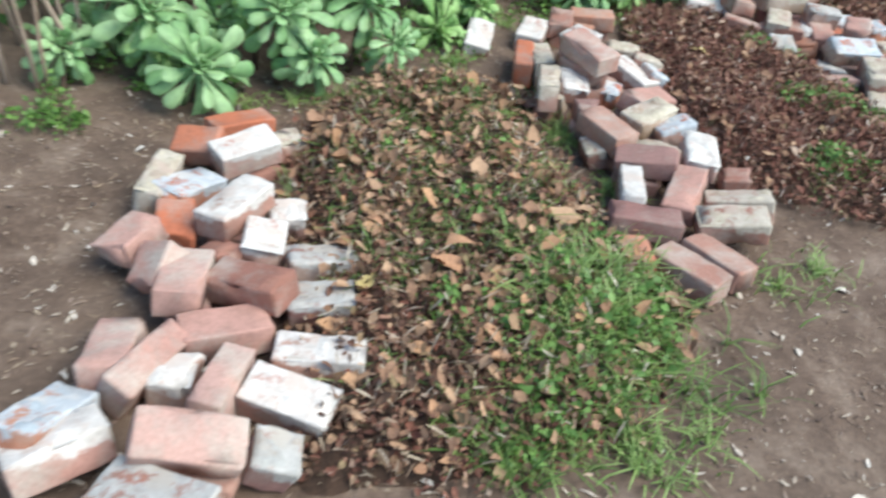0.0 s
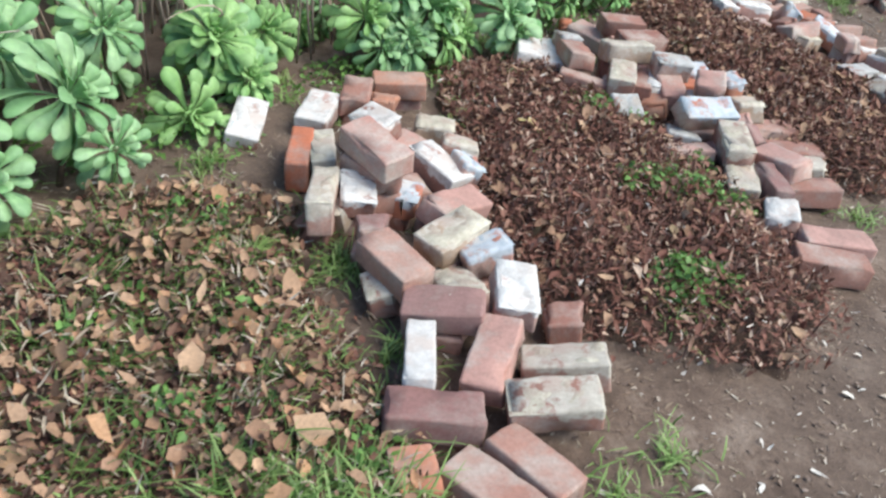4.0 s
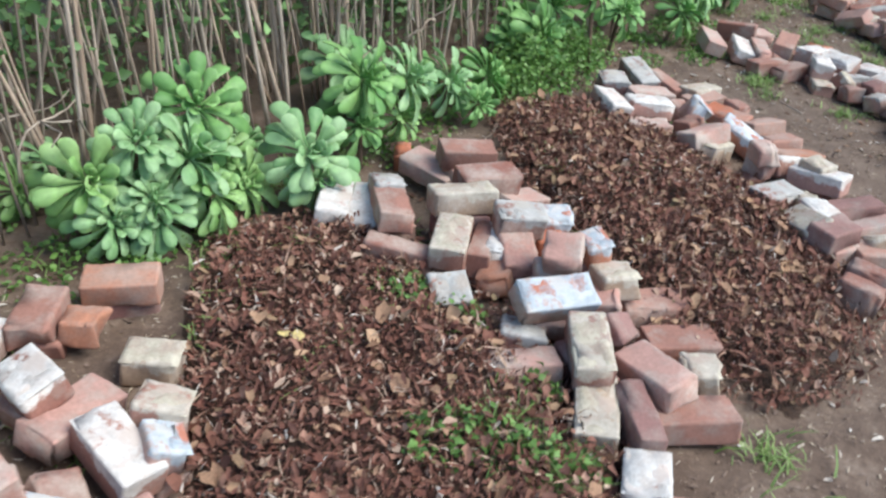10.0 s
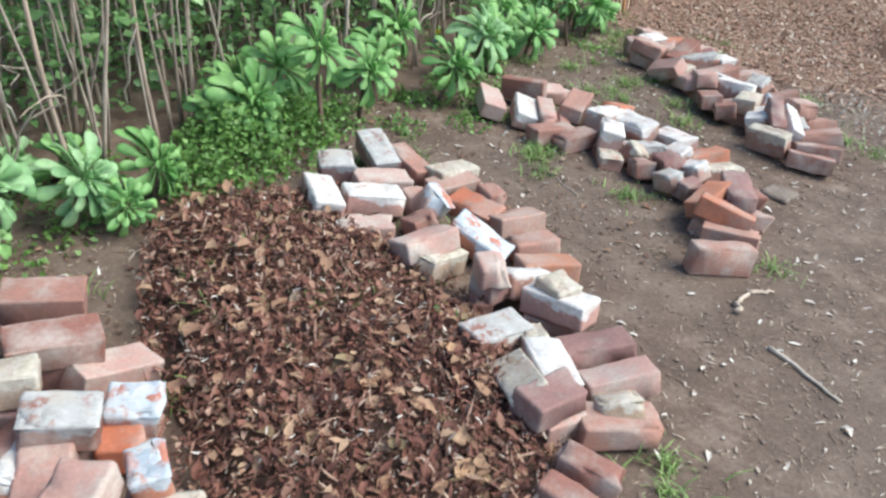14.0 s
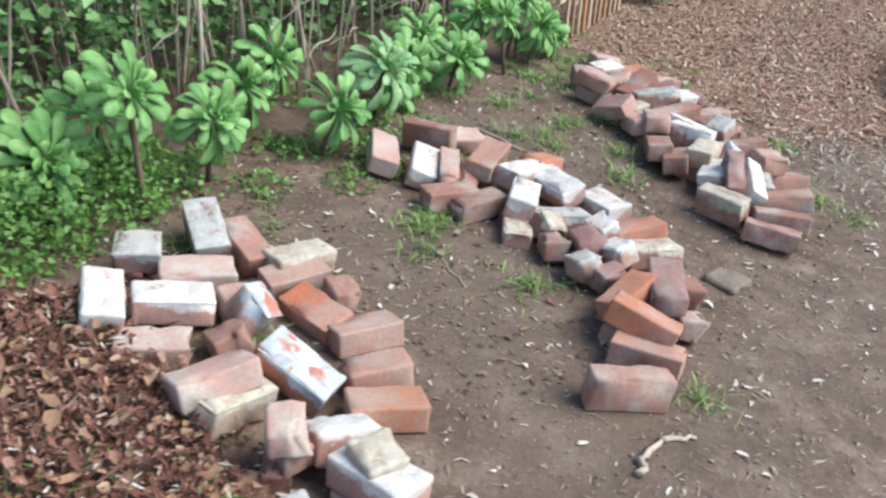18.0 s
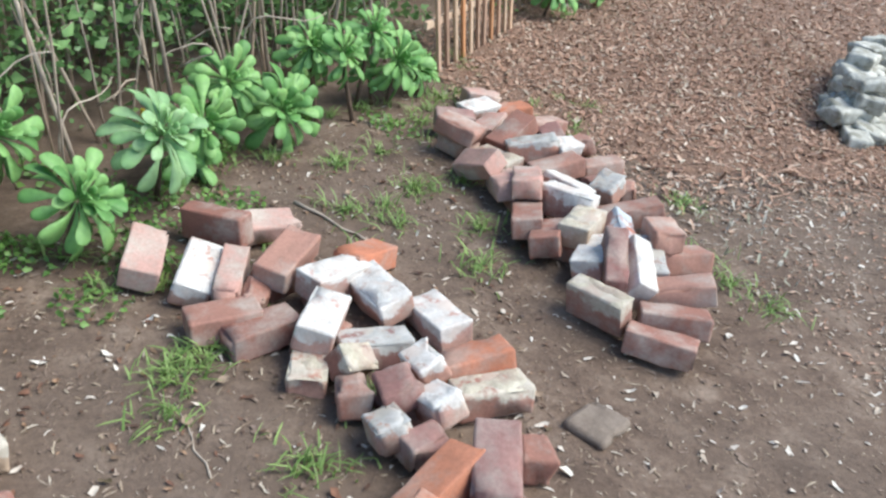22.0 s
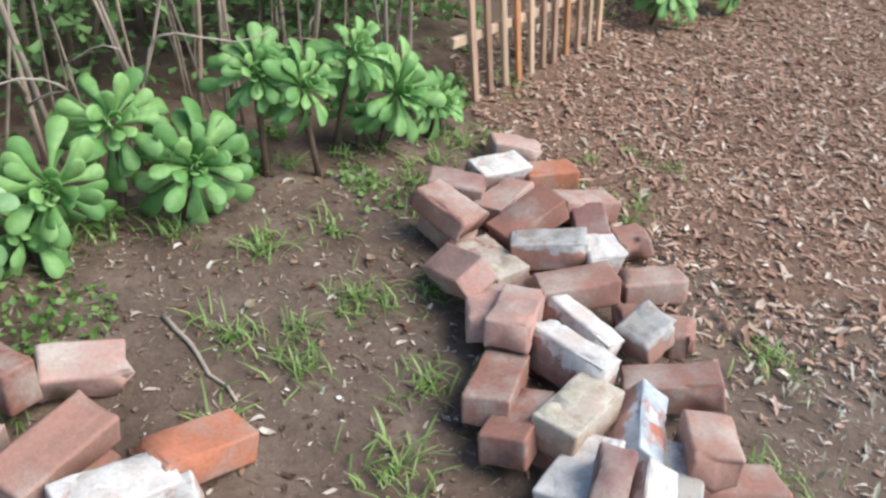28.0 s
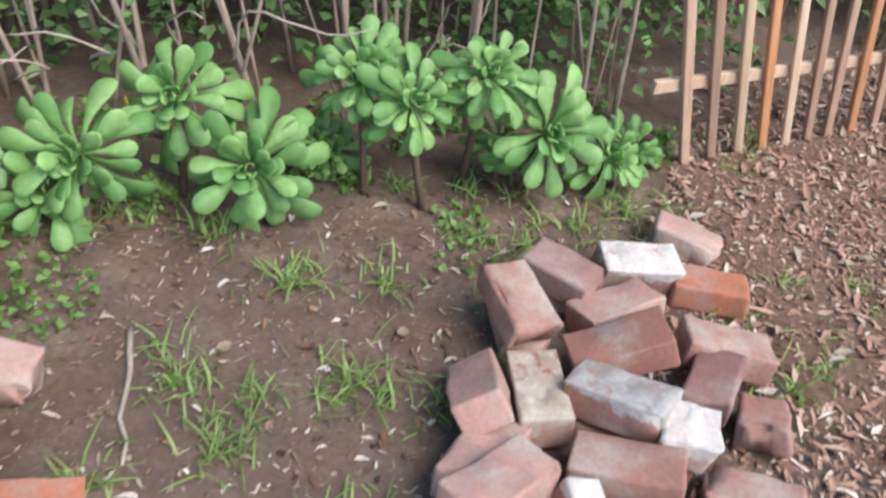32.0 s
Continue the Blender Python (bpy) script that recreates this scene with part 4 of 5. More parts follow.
def foliage(count, rnd, place, size, mat):
    """Loose pointed leaves, folded on the midrib."""
    at = np.array([tuple(place()) for _ in range(count)])
    rx, ry, rz = rnd.normal(0.5, 0.5, count), rnd.normal(0, 0.5, count), rnd.uniform(0, 6.283, count)
    long = size * rnd.uniform(0.6, 1.4, count)
    wide = long * rnd.uniform(0.28, 0.42, count)
    ca, sa, cb, sb, cc, sc = np.cos(rx), np.sin(rx), np.cos(ry), np.sin(ry), np.cos(rz), np.sin(rz)
    zero = 0 * long
    verts = np.zeros((count, 5, 3))
    for i, (px, py, pz) in enumerate(((zero, zero, zero), (long * 0.35, wide, wide * 0.3), (long, zero, -long * 0.15), (long * 0.35, -wide, wide * 0.3), (long * 0.4, zero, zero))):
        py, pz = py * ca - pz * sa, py * sa + pz * ca
        px, pz = px * cb + pz * sb, -px * sb + pz * cb
        verts[:, i] = at + np.c_[px * cc - py * sc, px * sc + py * cc, pz]
    base = np.arange(count)[:, None] * 5
    return verts.reshape(-1, 3), np.concatenate([base + [t] for t in ([0, 4, 1], [1, 4, 2], [2, 4, 3], [3, 4, 0])])


def leafy(s0, s1, n0, n1, z0, z1, lean=0.0):
    def place():
        s = stem_rnd.uniform(s0, s1)
        z = z0 + (z1 - z0) * stem_rnd.rand() ** 0.8
        return hedge_at(s, stem_rnd.uniform(n0, n1) - lean * z, z) - O_HEDGE
    return place


def clumped(s0, s1, n0, n1, count):
    """Leaves gathered in low clumps."""
    heads = [(stem_rnd.uniform(s0, s1), stem_rnd.uniform(n0, n1), stem_rnd.uniform(0.03, 0.09), stem_rnd.uniform(0.03, 0.14)) for _ in range(count)]

    def place():
        s, n, wide, tall = heads[stem_rnd.randint(len(heads))]
        ds, dn = stem_rnd.normal(0, wide * 0.6, 2)
        return hedge_at(s + ds, n + dn, 0.008 + tall * stem_rnd.rand() * math.exp(-(ds * ds + dn * dn) / wide ** 2)) - O_HEDGE
    return place


far_stems, far_faces = [], []
for _ in range(420):
    q = hedge_at(stem_rnd.uniform(-2.5, 11.5), stem_rnd.uniform(0.75, 1.7)) - O_HEDGE
    slant = Vector((stem_rnd.normal(-0.08, 0.1), stem_rnd.normal(0, 0.1), 1.25))
    tv, tf = tube([q, q + slant * 0.3 + Vector((stem_rnd.normal(0, 0.03), 0, 0)), q + slant * 0.65 + Vector((0, stem_rnd.normal(0, 0.03), 0)), q + slant], [0.014, 0.012, 0.01, 0.007], 5)
    far_faces += [tuple(len(far_stems) + c for c in face) for face in tf]
    far_stems += tv
tagged(part("thicket", mesh("thicket", far_stems, far_faces, BARK), hedge, None, "crowded stems deep inside the hedge"), kind="stuff")
for s0, s1, thick in ((-2.6, 2.6, 0.4), (2.6, 6.6, 1.0), (7.9, 11.5, 1.0)):
    width = s1 - s0
    part("foliage", mesh("foliage", *foliage(int(900 * width * thick), stem_rnd, leafy(s0, s1, 0.2, 1.0, 0.32, 1.25, 0.12), 0.045, IVY), IVY), hedge, None, "green leaves")
    part("foliage", mesh("foliage", *foliage(int(2600 * width * (0.3 + 0.7 * thick)), stem_rnd, leafy(s0, s1, 0.5 if thick < 1 else 0.38, 1.3, 0.0, 0.9), 0.045, IVY), IVY), hedge, None, "dark leaves low behind the stems")
    part("foliage", mesh("foliage", *foliage(int(520 * width), stem_rnd, clumped(s0, s1, -0.12, 0.35, int(9 * width)), 0.024, WEED), WEED), hedge, None, "small leaves at the foot of the stems")
part("foliage", mesh("foliage", *foliage(3500, stem_rnd, leafy(6.5, 8.0, 0.75, 1.6, 0.0, 1.2), 0.055, IVY), IVY), hedge, None, "leaves behind the picket fence")
part("foliage", mesh("foliage", *foliage(1500, stem_rnd, leafy(6.2, 7.3, 0.25, 0.9, 0.0, 0.8), 0.05, IVY), IVY), hedge, None, "dark leaves low behind the stems")
part("foliage", mesh("foliage", *foliage(9000, stem_rnd, leafy(-3, 12, 1.3, 2.0, 0.0, 1.3), 0.09, IVY), IVY), hedge, None, "dense dark leaves at the back")


VINES = []
for _ in range(6):
    pts, p, d = [], Vector((0, 0, 0.1)), Vector((stem_rnd.normal(0, 0.6), stem_rnd.normal(0, 0.2), 0.8)).normalized()
    for _k in range(10):
        pts.append(p.copy())
        d = (d + Vector((stem_rnd.normal(0, 0.45), stem_rnd.normal(0, 0.2), stem_rnd.normal(-0.05, 0.3)))).normalized()
        p += d * 0.05
        p.z = max(p.z, 0.03)
    VINES.append(mesh("twig", *tube(pts, [0.0045 - 0.0003 * k for k in range(10)], 6), STICK))
for i in range(36):
    q = hedge_at(stem_rnd.uniform(-1.2, 6.3), stem_rnd.uniform(0.05, 0.35)) - O_HEDGE
    part("twig", VINES[i % 6], hedge, pose(q.x, q.y, stem_rnd.uniform(0.0, 0.25), 0, 0, 41 + stem_rnd.normal(0, 25)), "bleached crooked twig" if i == 0 else "")


HERBS = []
for _ in range(12):
    p = hedge_at(stem_rnd.uniform(0.2, 6.4), stem_rnd.uniform(-0.5, -0.1))
    if min(inside(np.array([p.x]), np.array([p.y]), BEDS[k])[0] for k in BEDS) < 0 and max(inside(np.array([p.x]), np.array([p.y]), BEDS[k])[0] for k in BEDS) < 0:
        HERBS.append((p.x, p.y, stem_rnd.uniform(0.05, 0.12), stem_rnd.uniform(0.02, 0.05), int(stem_rnd.uniform(40, 120))))


def weed(x, y, wide, tall, count, label):
    """A low bushy weed of many small leaves."""
    def place():
        a, r = stem_rnd.uniform(0, 6.283), wide * stem_rnd.rand() ** 0.6
        return Vector((r * math.cos(a), r * math.sin(a), 0.008 + tall * (1 - (r / wide) ** 2 * 0.7) * stem_rnd.rand()))
    ob = tagged(new("weed", mesh("weed", *foliage(count, stem_rnd, place, 0.022, WEED), WEED)), label, "weed", kind="stuff")
    ob.location = (x, y, float(ground_z(x, y)))


for wx, wy, wide, tall, count in (*HERBS, (1.52, 2.94, 0.09, 0.085, 110), (1.62, 2.95, 0.09, 0.085, 110), (1.71, 2.89, 0.09, 0.085, 110), (1.79, 2.83, 0.09, 0.085, 110), (1.66, 3.42, 0.09, 0.085, 110), (1.54, 3.49, 0.09, 0.085, 110), (1.80, 3.13, 0.09, 0.085, 110), (2.55, 5.42, 0.24, 0.26, 1500), (2.35, 5.22, 0.22, 0.26, 1300), (2.72, 5.6, 0.18, 0.2, 700), (2.25, 5.02, 0.16, 0.2, 600), (0.62, 3.72, 0.2, 0.07, 350), (0.9, 3.95, 0.16, 0.06, 250),
                                  (1.6, 4.55, 0.2, 0.06, 250), (1.47, 2.42, 0.10, 0.11, 260), (1.55, 2.45, 0.08, 0.07, 120), (1.62, 2.4, 0.06, 0.05, 60), (0.1, 3.15, 0.2, 0.06, 260),
                                  (3.55, 6.15, 0.2, 0.07, 260), (3.85, 6.2, 0.14, 0.05, 160), (0.25, 1.05, 0.08, 0.05, 120), (0.5, 1.3, 0.13, 0.09, 200), (0.62, 1.55, 0.12, 0.09, 160), (0.4, 1.6, 0.12, 0.09, 140),
                                  (0.3, 1.35, 0.12, 0.1, 170), (0.48, 1.45, 0.12, 0.12, 200), (0.62, 1.4, 0.1, 0.1, 160), (0.35, 1.15, 0.1, 0.09, 140), (0.15, 1.45, 0.1, 0.09, 110), (-0.05, 2.1, 0.1, 0.09, 100), (0.15, 2.6, 0.12, 0.09, 120), (0.55, 1.8, 0.1, 0.09, 110), (0.2, 1.9, 0.1, 0.085, 90), (0.05, 2.3, 0.1, 0.085, 90), (0.3, 2.2, 0.1, 0.085, 90)):
    weed(wx, wy, wide, tall, count, "low bushy green weed growing from the soil")


def leaf_mesh(long, wide, droop, tint):
    """A thick spoon-shaped leaf along +x with a rounded, pointed tip."""
    prof = [(0.0, 0.16), (0.22, 0.20), (0.45, 0.38), (0.64, 0.74), (0.79, 0.99), (0.90, 0.96), (0.97, 0.68), (1.0, 0.22)]
    verts, faces = [], []
    for layer in (1, -1):
        for u, w in prof:
            z = long * (0.14 * math.sin(u * 2.4) - droop * u * u)
            for k in (-1, 0, 1):
                verts.append((u * long, k * wide * w / 2, z + layer * 0.0022 * (1 if k == 0 else 0.35) + abs(k) * wide * w * 0.16))
    n = len(prof) * 3
    for i in range(len(prof) - 1):
        for k in range(2):
            a = i * 3 + k
            faces.append((a, a + 3, a + 4, a + 1))
            faces.append((n + a, n + a + 1, n + a + 4, n + a + 3))
        for k in (0, 2):
            a = i * 3 + k
            q = (a, n + a, n + a + 3, a + 3)
            faces.append(q if k == 0 else q[::-1])
    e = (len(prof) - 1) * 3
    faces += [(e, n + e, n + e + 1, e + 1), (e + 1, n + e + 1, n + e + 2, e + 2)]
    return mesh("leaf", verts, faces, tint)


LEAVES = [[leaf_mesh(0.175, 0.053, 0.26, tint), leaf_mesh(0.15, 0.050, 0.12, tint), leaf_mesh(0.10, 0.042, -0.02, tint), leaf_mesh(0.055, 0.026, -0.15, tint)] for tint in (FRESH, YOUNG, DEEP)]
plant_rnd = np.random.RandomState(31)


def succulent(x, y, z, scale):
    """A leafy rosette on a short fleshy stem."""
    base = float(ground_z(x, y))
    plant = tagged(new("succulent_rosette"), "bright green leafy succulent rosette growing at the hedge foot", "succulent plant", "rosettes along the hedge")
    lx, ly = plant_rnd.normal(0, 0.05, 2)
    plant.location = (x, y, base)
    z = max(z - base, 0.05)
    pts = [Vector((lx * (1 - k) * 0.8, ly * (1 - k) * 0.8 + 0.0, -0.02 + (z + 0.02) * k)) for k in (0, 0.35, 0.7, 1)]
    part("stem", mesh("stem", *tube(pts, [0.011, 0.010, 0.010, 0.013], 8), STEM), plant, None, "brown fleshy stem")
    count = plant_rnd.randint(44, 54)
    tip = Matrix.Rotation(radians(plant_rnd.normal(54, 7)), 4, U_HEDGE + N_HEDGE * plant_rnd.normal(0, 0.35))
    lean = Matrix.Translation((0, 0, z)) @ tip
    turn0 = plant_rnd.uniform(0, 360)
    leaves = LEAVES[plant_rnd.choice(3, p=(0.6, 0.25, 0.15) if x < 2.0 else (0.12, 0.03, 0.85))]
    for i in range(count):
        k = i / count
        rise = 112 * k ** 1.05 - 36 + plant_rnd.normal(0, 11)
        kind = 0 if k < 0.34 else 1 if k < 0.62 else 2 if k < 0.84 else 3
        m = lean @ pose(0, 0, 0.03 * k, 0, 0, turn0 + i * 137.5 + plant_rnd.normal(0, 6)) @ pose(0.012, 0, 0, plant_rnd.normal(0, 14), -rise, plant_rnd.normal(0, 9)) @ Matrix.Scale(scale * plant_rnd.uniform(0.78, 1.15), 4)
        part("leaf", leaves[kind], plant, m)


def rosettes(rows):
    """Rosettes by the middle of their crown and their size."""
    for x, y, z, scale in rows:
        succulent(x, y, z * 0.93 - 0.05, scale if x < 2.6 else scale * 0.87)
        if z > 0.22 and x < 2.2:
            succulent(x + plant_rnd.normal(0.06, 0.05), y - plant_rnd.uniform(0.02, 0.09), z * 0.42, scale * plant_rnd.uniform(0.6, 0.75))


rosettes([
    (-0.49, 2.72, 0.34, 1),
    (-0.22, 2.9, 0.34, 1),
    (-0.74, 2.48, 0.19, 1.1),
    (0.066, 3.19, 0.13, 0.85),
    (-0.959, 2.68, 0.3, 1),
    (0.131, 3.44, 0.32, 0.9),
    (0.946, 4.15, 0.4, 0.95),
    (0.92, 4, 0.29, 1),
    (0.656, 3.87, 0.28, 0.9),
    (1.48, 4.43, 0.4, 0.9),
    (0.83, 3.87, 0.17, 0.8),
    (0.79, 3.94, 0.38, 0.7),
    (1.29, 4.12, 0.25, 1),
])
rosettes([
    (1.07, 4.08, 0.15, 0.75),
    (1.66, 4.55, 0.35, 0.85),
    (1.88, 4.82, 0.23, 0.8),
    (2.09, 5.01, 0.19, 0.75),
    (2.44, 5.41, 0.26, 0.9),
    (2.93, 5.64, 0.33, 0.9),
    (3.4, 5.94, 0.25, 1),
    (2.68, 5.46, 0.49, 0.95),
    (3.17, 6.17, 0.36, 1),
    (3.05, 6, 0.3, 0.95),
    (2.57, 5.66, 0.32, 1),
    (2.4, 5.54, 0.2, 1.1),
    (1.46, 4.9, 0.25, 1),
])
rosettes([
    (0.128, 3.53, 0.25, 1.1),
    (3.64, 6.23, 0.32, 1.1),
    (4.1, 6.67, 0.22, 1.1),
    (3.9, 6.68, 0.34, 1),
    (4.25, 6.93, 0.4, 0.9),
    (4.38, 6.92, 0.37, 0.9),
    (4.53, 7.04, 0.44, 0.8),
    (4.68, 7.14, 0.27, 1.1),
    (4.84, 7.28, 0.17, 0.8),
    (3.79, 6.47, 0.26, 1),
    (3.72, 6.43, 0.15, 0.95),
    (4.57, 7.14, 0.2, 0.6),
])
for _ in range(15):
    p = hedge_at(plant_rnd.uniform(-1.4, 0.5), plant_rnd.uniform(0.0, 0.4))
    succulent(p.x, p.y, plant_rnd.uniform(0.08, 0.38), plant_rnd.uniform(0.7, 0.95))
for _ in range(14):
    p = hedge_at(plant_rnd.uniform(0.5, 3.6), plant_rnd.uniform(0.08, 0.4))
    succulent(p.x, p.y, plant_rnd.uniform(0.03, 0.16), plant_rnd.uniform(0.45, 0.72))
for s, n in ((5.54, 0.03), (5.5, 0.04), (6.0, 0.32), (6.42, -0.08)):
    p = hedge_at(s, n)
    succulent(p.x, p.y, 0.06, plant_rnd.uniform(0.45, 0.6))
for s, n in ((8.15, -0.05), (8.4, 0.1), (8.75, -0.1)):
    p = hedge_at(s, n)
    succulent(p.x, p.y, 0.2, 1.0)

# ---------------------------------------------------------------- picket fence
fence = tagged(new("picket_fence"), "low weathered pine picket fence panel with narrow slats", "fence")
fence.matrix_basis = pose(5.06, 7.56, 0, 0, 0, math.degrees(math.atan2(0.77, 0.72)))
fence_rnd = np.random.RandomState(3)


def board(size, rnd, shade):
    me = lump("board", size, 0.003, 0.0007, rnd, PICKETS[shade])
    return me


for i in range(11):
    part("picket", board((0.032, 0.016, 0.96), fence_rnd, (0, 0, 1, 2, 1, 0, 0, 2, 0, 1, 1)[i]), fence, pose(i * 0.105 - 0.165 + fence_rnd.normal(0, 0.004), 0, 0.44, 0, -20.5 + fence_rnd.normal(0, 0.8), 0))
for z in (0.278, 0.74):
    part("rail", board((1.26, 0.02, 0.04), fence_rnd, 1), fence, pose(0.43 - 0.36 * (z - 0.26), 0.019, z))

# ---------------------------------------------------------------- rubble stack, sticks, small things
stone_rnd = np.random.RandomState(9)
for layer, count in enumerate((13, 11, 8, 4)):
    for i in range(count):
        u = (i + 0.5 + stone_rnd.uniform(-0.25, 0.25)) / count
        row = stone_rnd.uniform(-0.16, 0.16) * (1 - layer * 0.2)
        sx, sy = 7.0 + u * 0.95 + row * 0.65 + layer * 0.05, 6.66 + u * 0.85 - row * 0.75 + layer * 0.07
        size = (stone_rnd.uniform(0.16, 0.3), stone_rnd.uniform(0.12, 0.2), stone_rnd.uniform(0.065, 0.1))
        st = tagged(new("rubble_stone", lump("rubble_stone", size, 0.016, 0.012, stone_rnd, STONE)), "pale grey rubble stone in a low dry stack", "stone", "stones of the stack")
        st.matrix_basis = pose(sx, sy, 0.035 + layer * 0.068, stone_rnd.normal(0, 7), stone_rnd.normal(0, 7), 41 + stone_rnd.normal(0, 30))


def stick(ax, ay, bx, by, thick, label, bend=0.02, mat=STICK):
    a, c = Vector((ax, ay, 0)), Vector((bx, by, 0))
    pts = []
    for k in range(7):
        u = k / 6
        p = a.lerp(c, u) + Vector((stone_rnd.normal(0, bend * 0.3), stone_rnd.normal(0, bend * 0.3), 0)) * (0 < k < 6)
        p.z = float(ground_z(p.x, p.y)) + thick * 0.8
        pts.append(p - a)
    ob = tagged(new("stick", mesh("stick", *tube(pts, [thick * (1 - 0.08 * k) for k in range(7)], 7), mat)), label, "stick")
    ob.location = a


stick(3.88, 4.0, 3.95, 3.74, 0.008, "dry grey-brown twig lying on the bare soil")
stick(3.88, 4.18, 4.0, 4.29, 0.012, "forked pale driftwood stick on the bare soil", 0.03)
stick(4.0, 4.29, 4.1, 4.28, 0.009, "short pale twig beside a forked stick")
stick(4.08, 6.22, 4.27, 5.94, 0.007, "thin bleached stick lying beside bricks on soil")
stick(3.68, 5.0, 3.62, 5.25, 0.003, "thin straw stalk on the soil")
stick(1.1, 2.75, 1.62, 2.82, 0.004, "thin brown twig lying on dark mulch")
stick(1.02, 2.72, 1.42, 2.7, 0.003, "thin brown twig lying on dark mulch", 0.05)
stick(1.2, 3.05, 1.28, 2.8, 0.0025, "thin brown twig lying on dark mulch", 0.04)
stick(1.45, 3.3, 1.7, 3.18, 0.0025, "thin brown twig lying on dark mulch", 0.04)
stick(1.15, 2.62, 1.5, 2.55, 0.004, "thin brown twig lying on dark mulch")
for px, py in ((2.02, 4.62), (6.3, 5.6)):
    stick(px, py, px + 0.12, py + 0.2, 0.003, "dry straw stalk on the ground")


def tag_face(size, mat, parent, m, label):
    part("panel", lump("panel", size, 0.001, 0.0001, stone_rnd, mat), parent, m, label)


YELLOW, _n, _l, _b = material("yellow_plastic", 0.4)
_b.inputs["Base Color"].default_value = (0.72, 0.58, 0.05, 1)
BLUE, _n, _l, _b = material("blue_plastic", 0.4)
_b.inputs["Base Color"].default_value = (0.05, 0.28, 0.55, 1)
marker = tagged(new("plant_label"), "small yellow and blue plastic plant label stuck in soil", "plant label")
marker.matrix_basis = pose(3.6, 6.86, 0.0, 0, 8, -40)
tag_face((0.03, 0.004, 0.04), BLUE, marker, pose(0, 0, 0.02), "blue lower half")
tag_face((0.03, 0.004, 0.04), YELLOW, marker, pose(0, 0, 0.06), "yellow upper half")
slab = tagged(new("flat_stone", lump("flat_stone", (0.15, 0.12, 0.03), 0.012, 0.006, stone_rnd, MUDSTONE)), "flat brown stone half sunk in the soil", "stone")
slab.matrix_basis = pose(4.64, 5.0, 0.004, 2, 1, 30)


scatter("dry_weeds", [(5.45, 5.45), (5.75, 5.5), (5.95, 6.1), (5.7, 6.15)], 700, 0.03, DRIED, stone_rnd, 0.7, "bleached grey dried weeds lying on the soil", "dry weeds", 0.04, 0.2, edge=0.15)


def fallen_leaf(x, y, size, mat, label):
    """One large dry leaf, cupped, with a rib and a stalk."""
    verts, faces = [], []
    for i in range(7):
        u = i / 6
        w = size * 0.36 * math.sin(min(1, u * 1.05) * math.pi) ** 0.7 + 0.001
        for k in (-1, 0, 1):
            verts.append((size * (u - 0.5), k * w * stone_rnd.uniform(0.85, 1.1), 0.012 + abs(k) * size * 0.16 + size * 0.25 * (u - 0.5) ** 2))
    for i in range(6):
        for k in range(2):
            a = i * 3 + k
            faces.append((a, a + 3, a + 4, a + 1))
    ob = tagged(new("fallen_leaf", mesh("fallen_leaf", verts, faces, mat)), label, "leaf")
    ob.matrix_basis = pose(x, y, float(ground_z(x, y)) + 0.03 * (float(ground_z(x, y)) > 0.03), stone_rnd.normal(0, 12), stone_rnd.normal(0, 12), stone_rnd.uniform(0, 360))


TAN_LEAF = litter_material("tan_leaf", (0.42, 0.24, 0.13), (0.50, 0.32, 0.19))
YELLOW_LEAF = litter_material("yellow_leaf", (0.62, 0.48, 0.18), (0.66, 0.55, 0.26))
fallen_leaf(2.978, 4.25, 0.1, AMBER, "curled orange dry leaf lying between bricks")
fallen_leaf(2.893, 4.214, 0.1, DEEP, "dark green broad leaf growing between bricks")
fallen_leaf(2.923, 4.177, 0.08, DEEP, "dark green broad leaf growing between bricks")
fallen_leaf(2.19, 4.86, 0.08, YELLOW_LEAF, "pale yellow fallen leaf on the ground")
fallen_leaf(0.17, 2.51, 0.075, TAN_LEAF, "large curled tan dry leaf on a garden bed")
fallen_leaf(0.10, 2.50, 0.075, TAN_LEAF, "large curled tan dry leaf on a garden bed")
fallen_leaf(-0.09, 1.79, 0.075, TAN_LEAF, "large curled tan dry leaf on a garden bed")
fallen_leaf(-0.09, 1.68, 0.075, TAN_LEAF, "large curled tan dry leaf on a garden bed")
fallen_leaf(0.01, 2.12, 0.075, TAN_LEAF, "large curled tan dry leaf on a garden bed")
fallen_leaf(-0.28, 2.25, 0.075, TAN_LEAF, "large curled tan dry leaf on a garden bed")
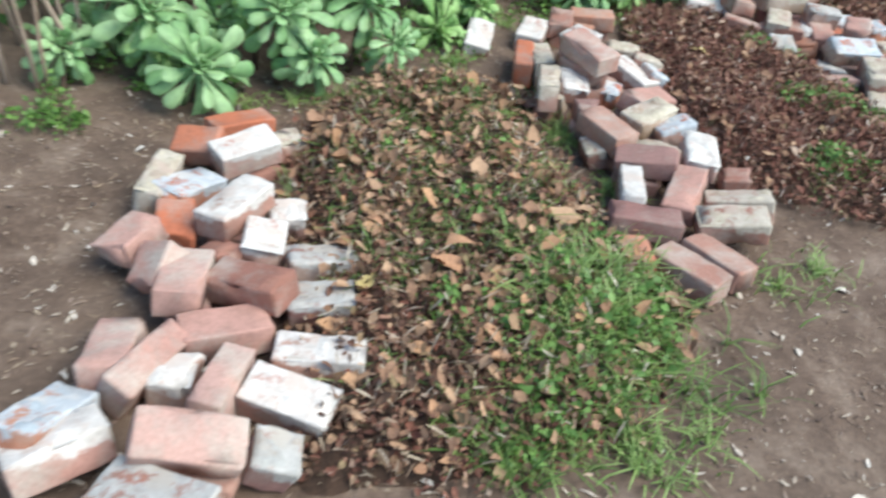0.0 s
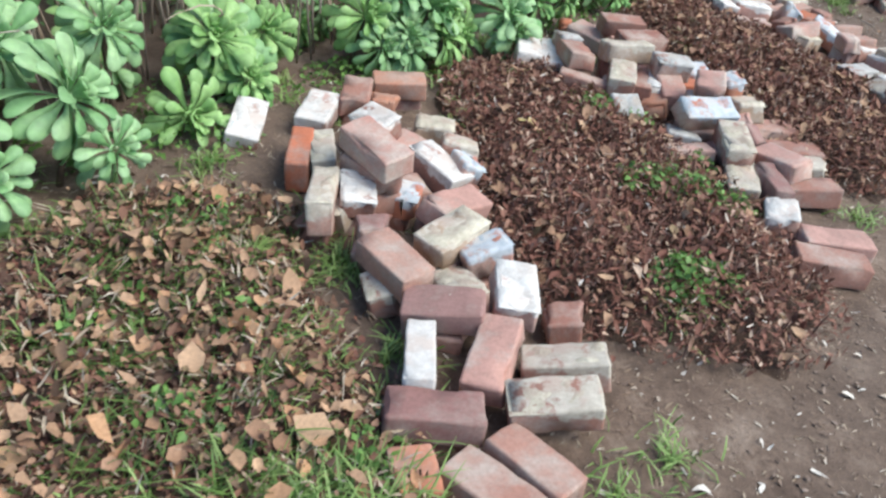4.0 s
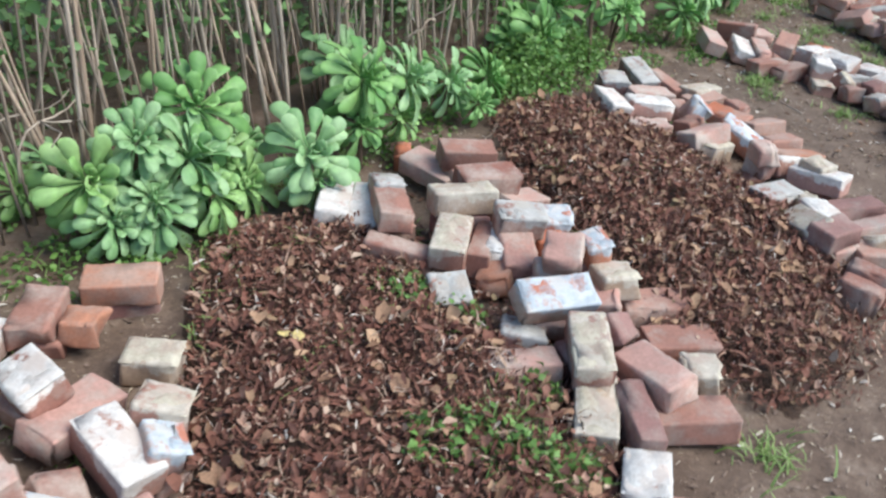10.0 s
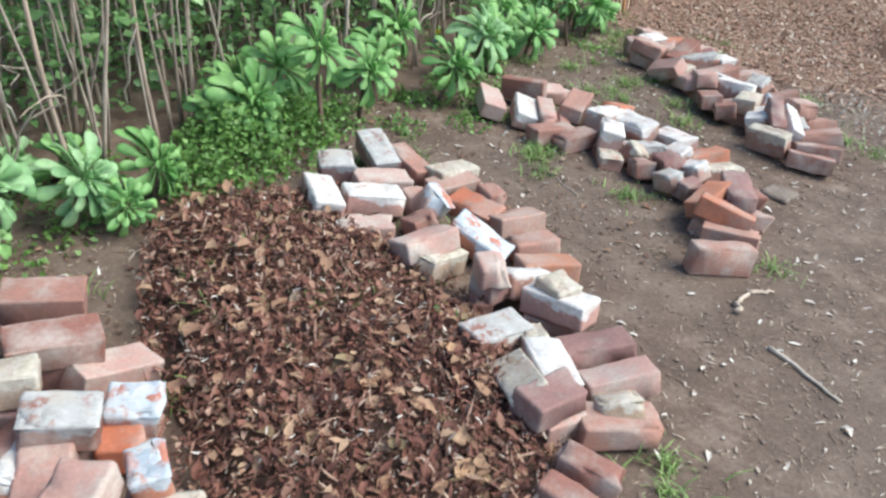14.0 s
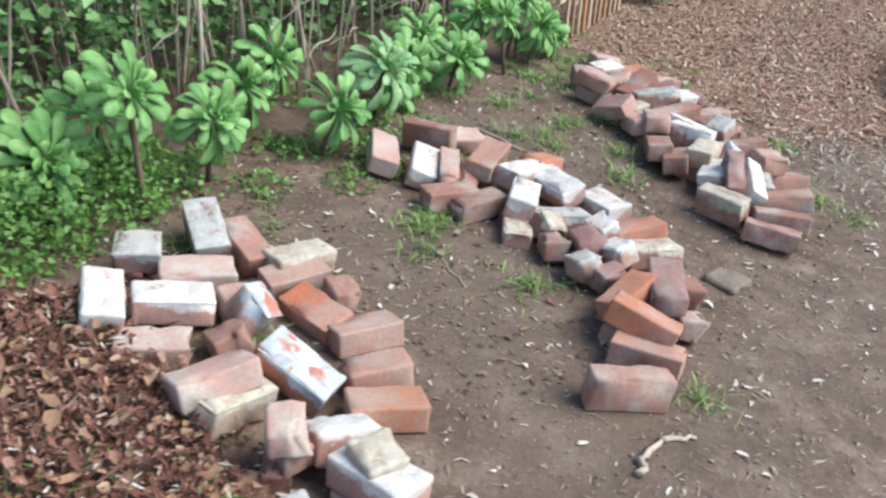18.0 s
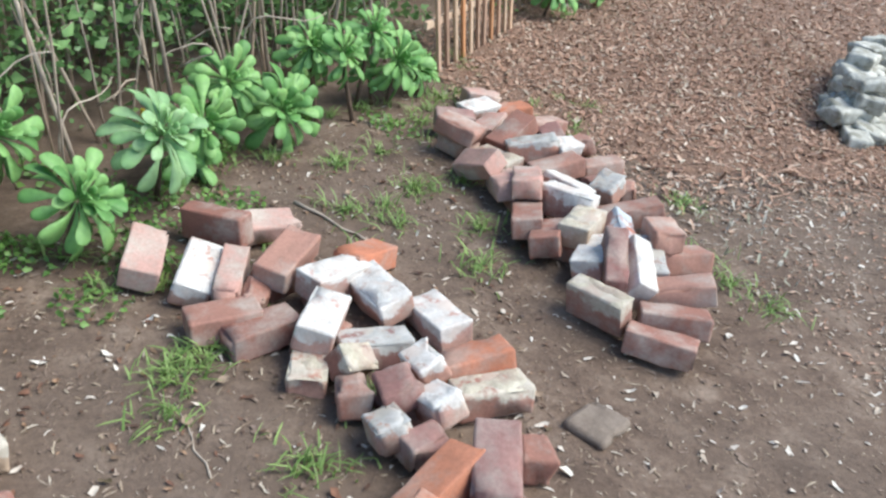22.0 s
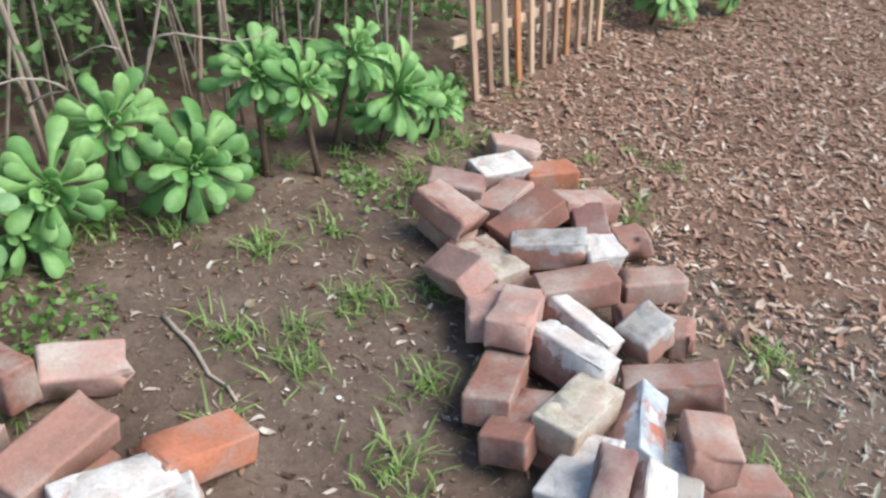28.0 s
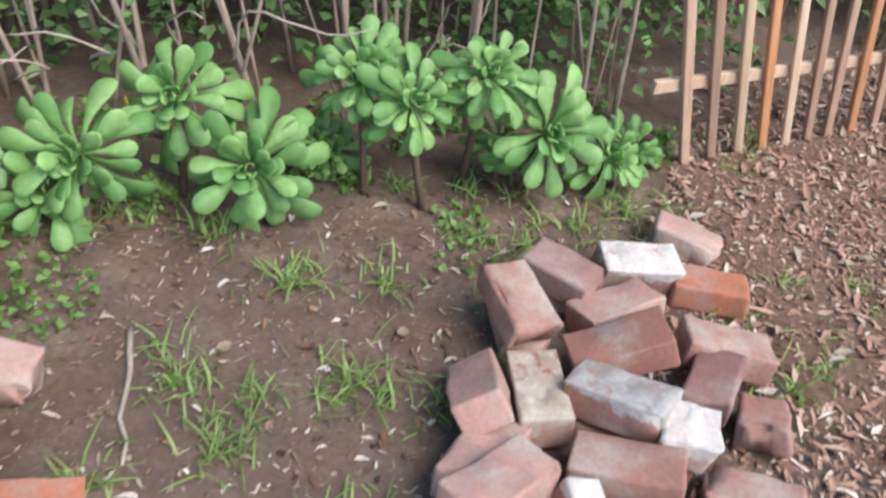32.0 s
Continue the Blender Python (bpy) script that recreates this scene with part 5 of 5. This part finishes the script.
fallen_leaf(0.27, 1.51, 0.075, TAN_LEAF, "large curled tan dry leaf on a garden bed")
fallen_leaf(0.23, 1.57, 0.075, TAN_LEAF, "large curled tan dry leaf on a garden bed")
fallen_leaf(-0.37, 1.94, 0.075, TAN_LEAF, "large curled tan dry leaf on a garden bed")
fallen_leaf(2.84, 3.98, 0.065, TAN_LEAF, "large curled tan dry leaf on a garden bed")
fallen_leaf(2.74, 3.56, 0.065, TAN_LEAF, "large curled tan dry leaf on a garden bed")
fallen_leaf(2.59, 3.87, 0.065, TAN_LEAF, "large curled tan dry leaf on a garden bed")
fallen_leaf(2.80, 3.83, 0.065, TAN_LEAF, "large curled tan dry leaf on a garden bed")
fallen_leaf(0.13, 2.49, 0.08, TAN_LEAF, "large curled tan dry leaf on a garden bed")
fallen_leaf(0.04, 2.45, 0.08, TAN_LEAF, "large curled tan dry leaf on a garden bed")
fallen_leaf(0.10, 2.74, 0.08, TAN_LEAF, "large curled tan dry leaf on a garden bed")
fallen_leaf(1.23, 3.30, 0.04, YELLOW_LEAF, "pale yellow fallen leaf on the ground")
fallen_leaf(1.20, 3.31, 0.04, YELLOW_LEAF, "pale yellow fallen leaf on the ground")
fallen_leaf(-0.08, 1.47, 0.06, YELLOW_LEAF, "pale yellow fallen leaf on the ground")
fallen_leaf(2.47, 4.25, 0.045, PALE, "small bleached dry leaf on bare soil")
fallen_leaf(3.08, 5.64, 0.03, PALE, "small bleached dry leaf on bare soil")
fallen_leaf(4.53, 5.12, 0.035, PALE, "small bleached dry leaf on bare soil")
fallen_leaf(3.74, 5.30, 0.035, PALE, "small bleached dry leaf on bare soil")
fallen_leaf(3.64, 5.17, 0.035, PALE, "small bleached dry leaf on bare soil")
fallen_leaf(3.92, 6.74, 0.035, PALE, "small bleached dry leaf on bare soil")
fallen_leaf(4.13, 6.68, 0.035, PALE, "small bleached dry leaf on bare soil")
fallen_leaf(4.28, 6.26, 0.035, PALE, "small bleached dry leaf on bare soil")
fallen_leaf(4.59, 6.47, 0.035, PALE, "small bleached dry leaf on bare soil")
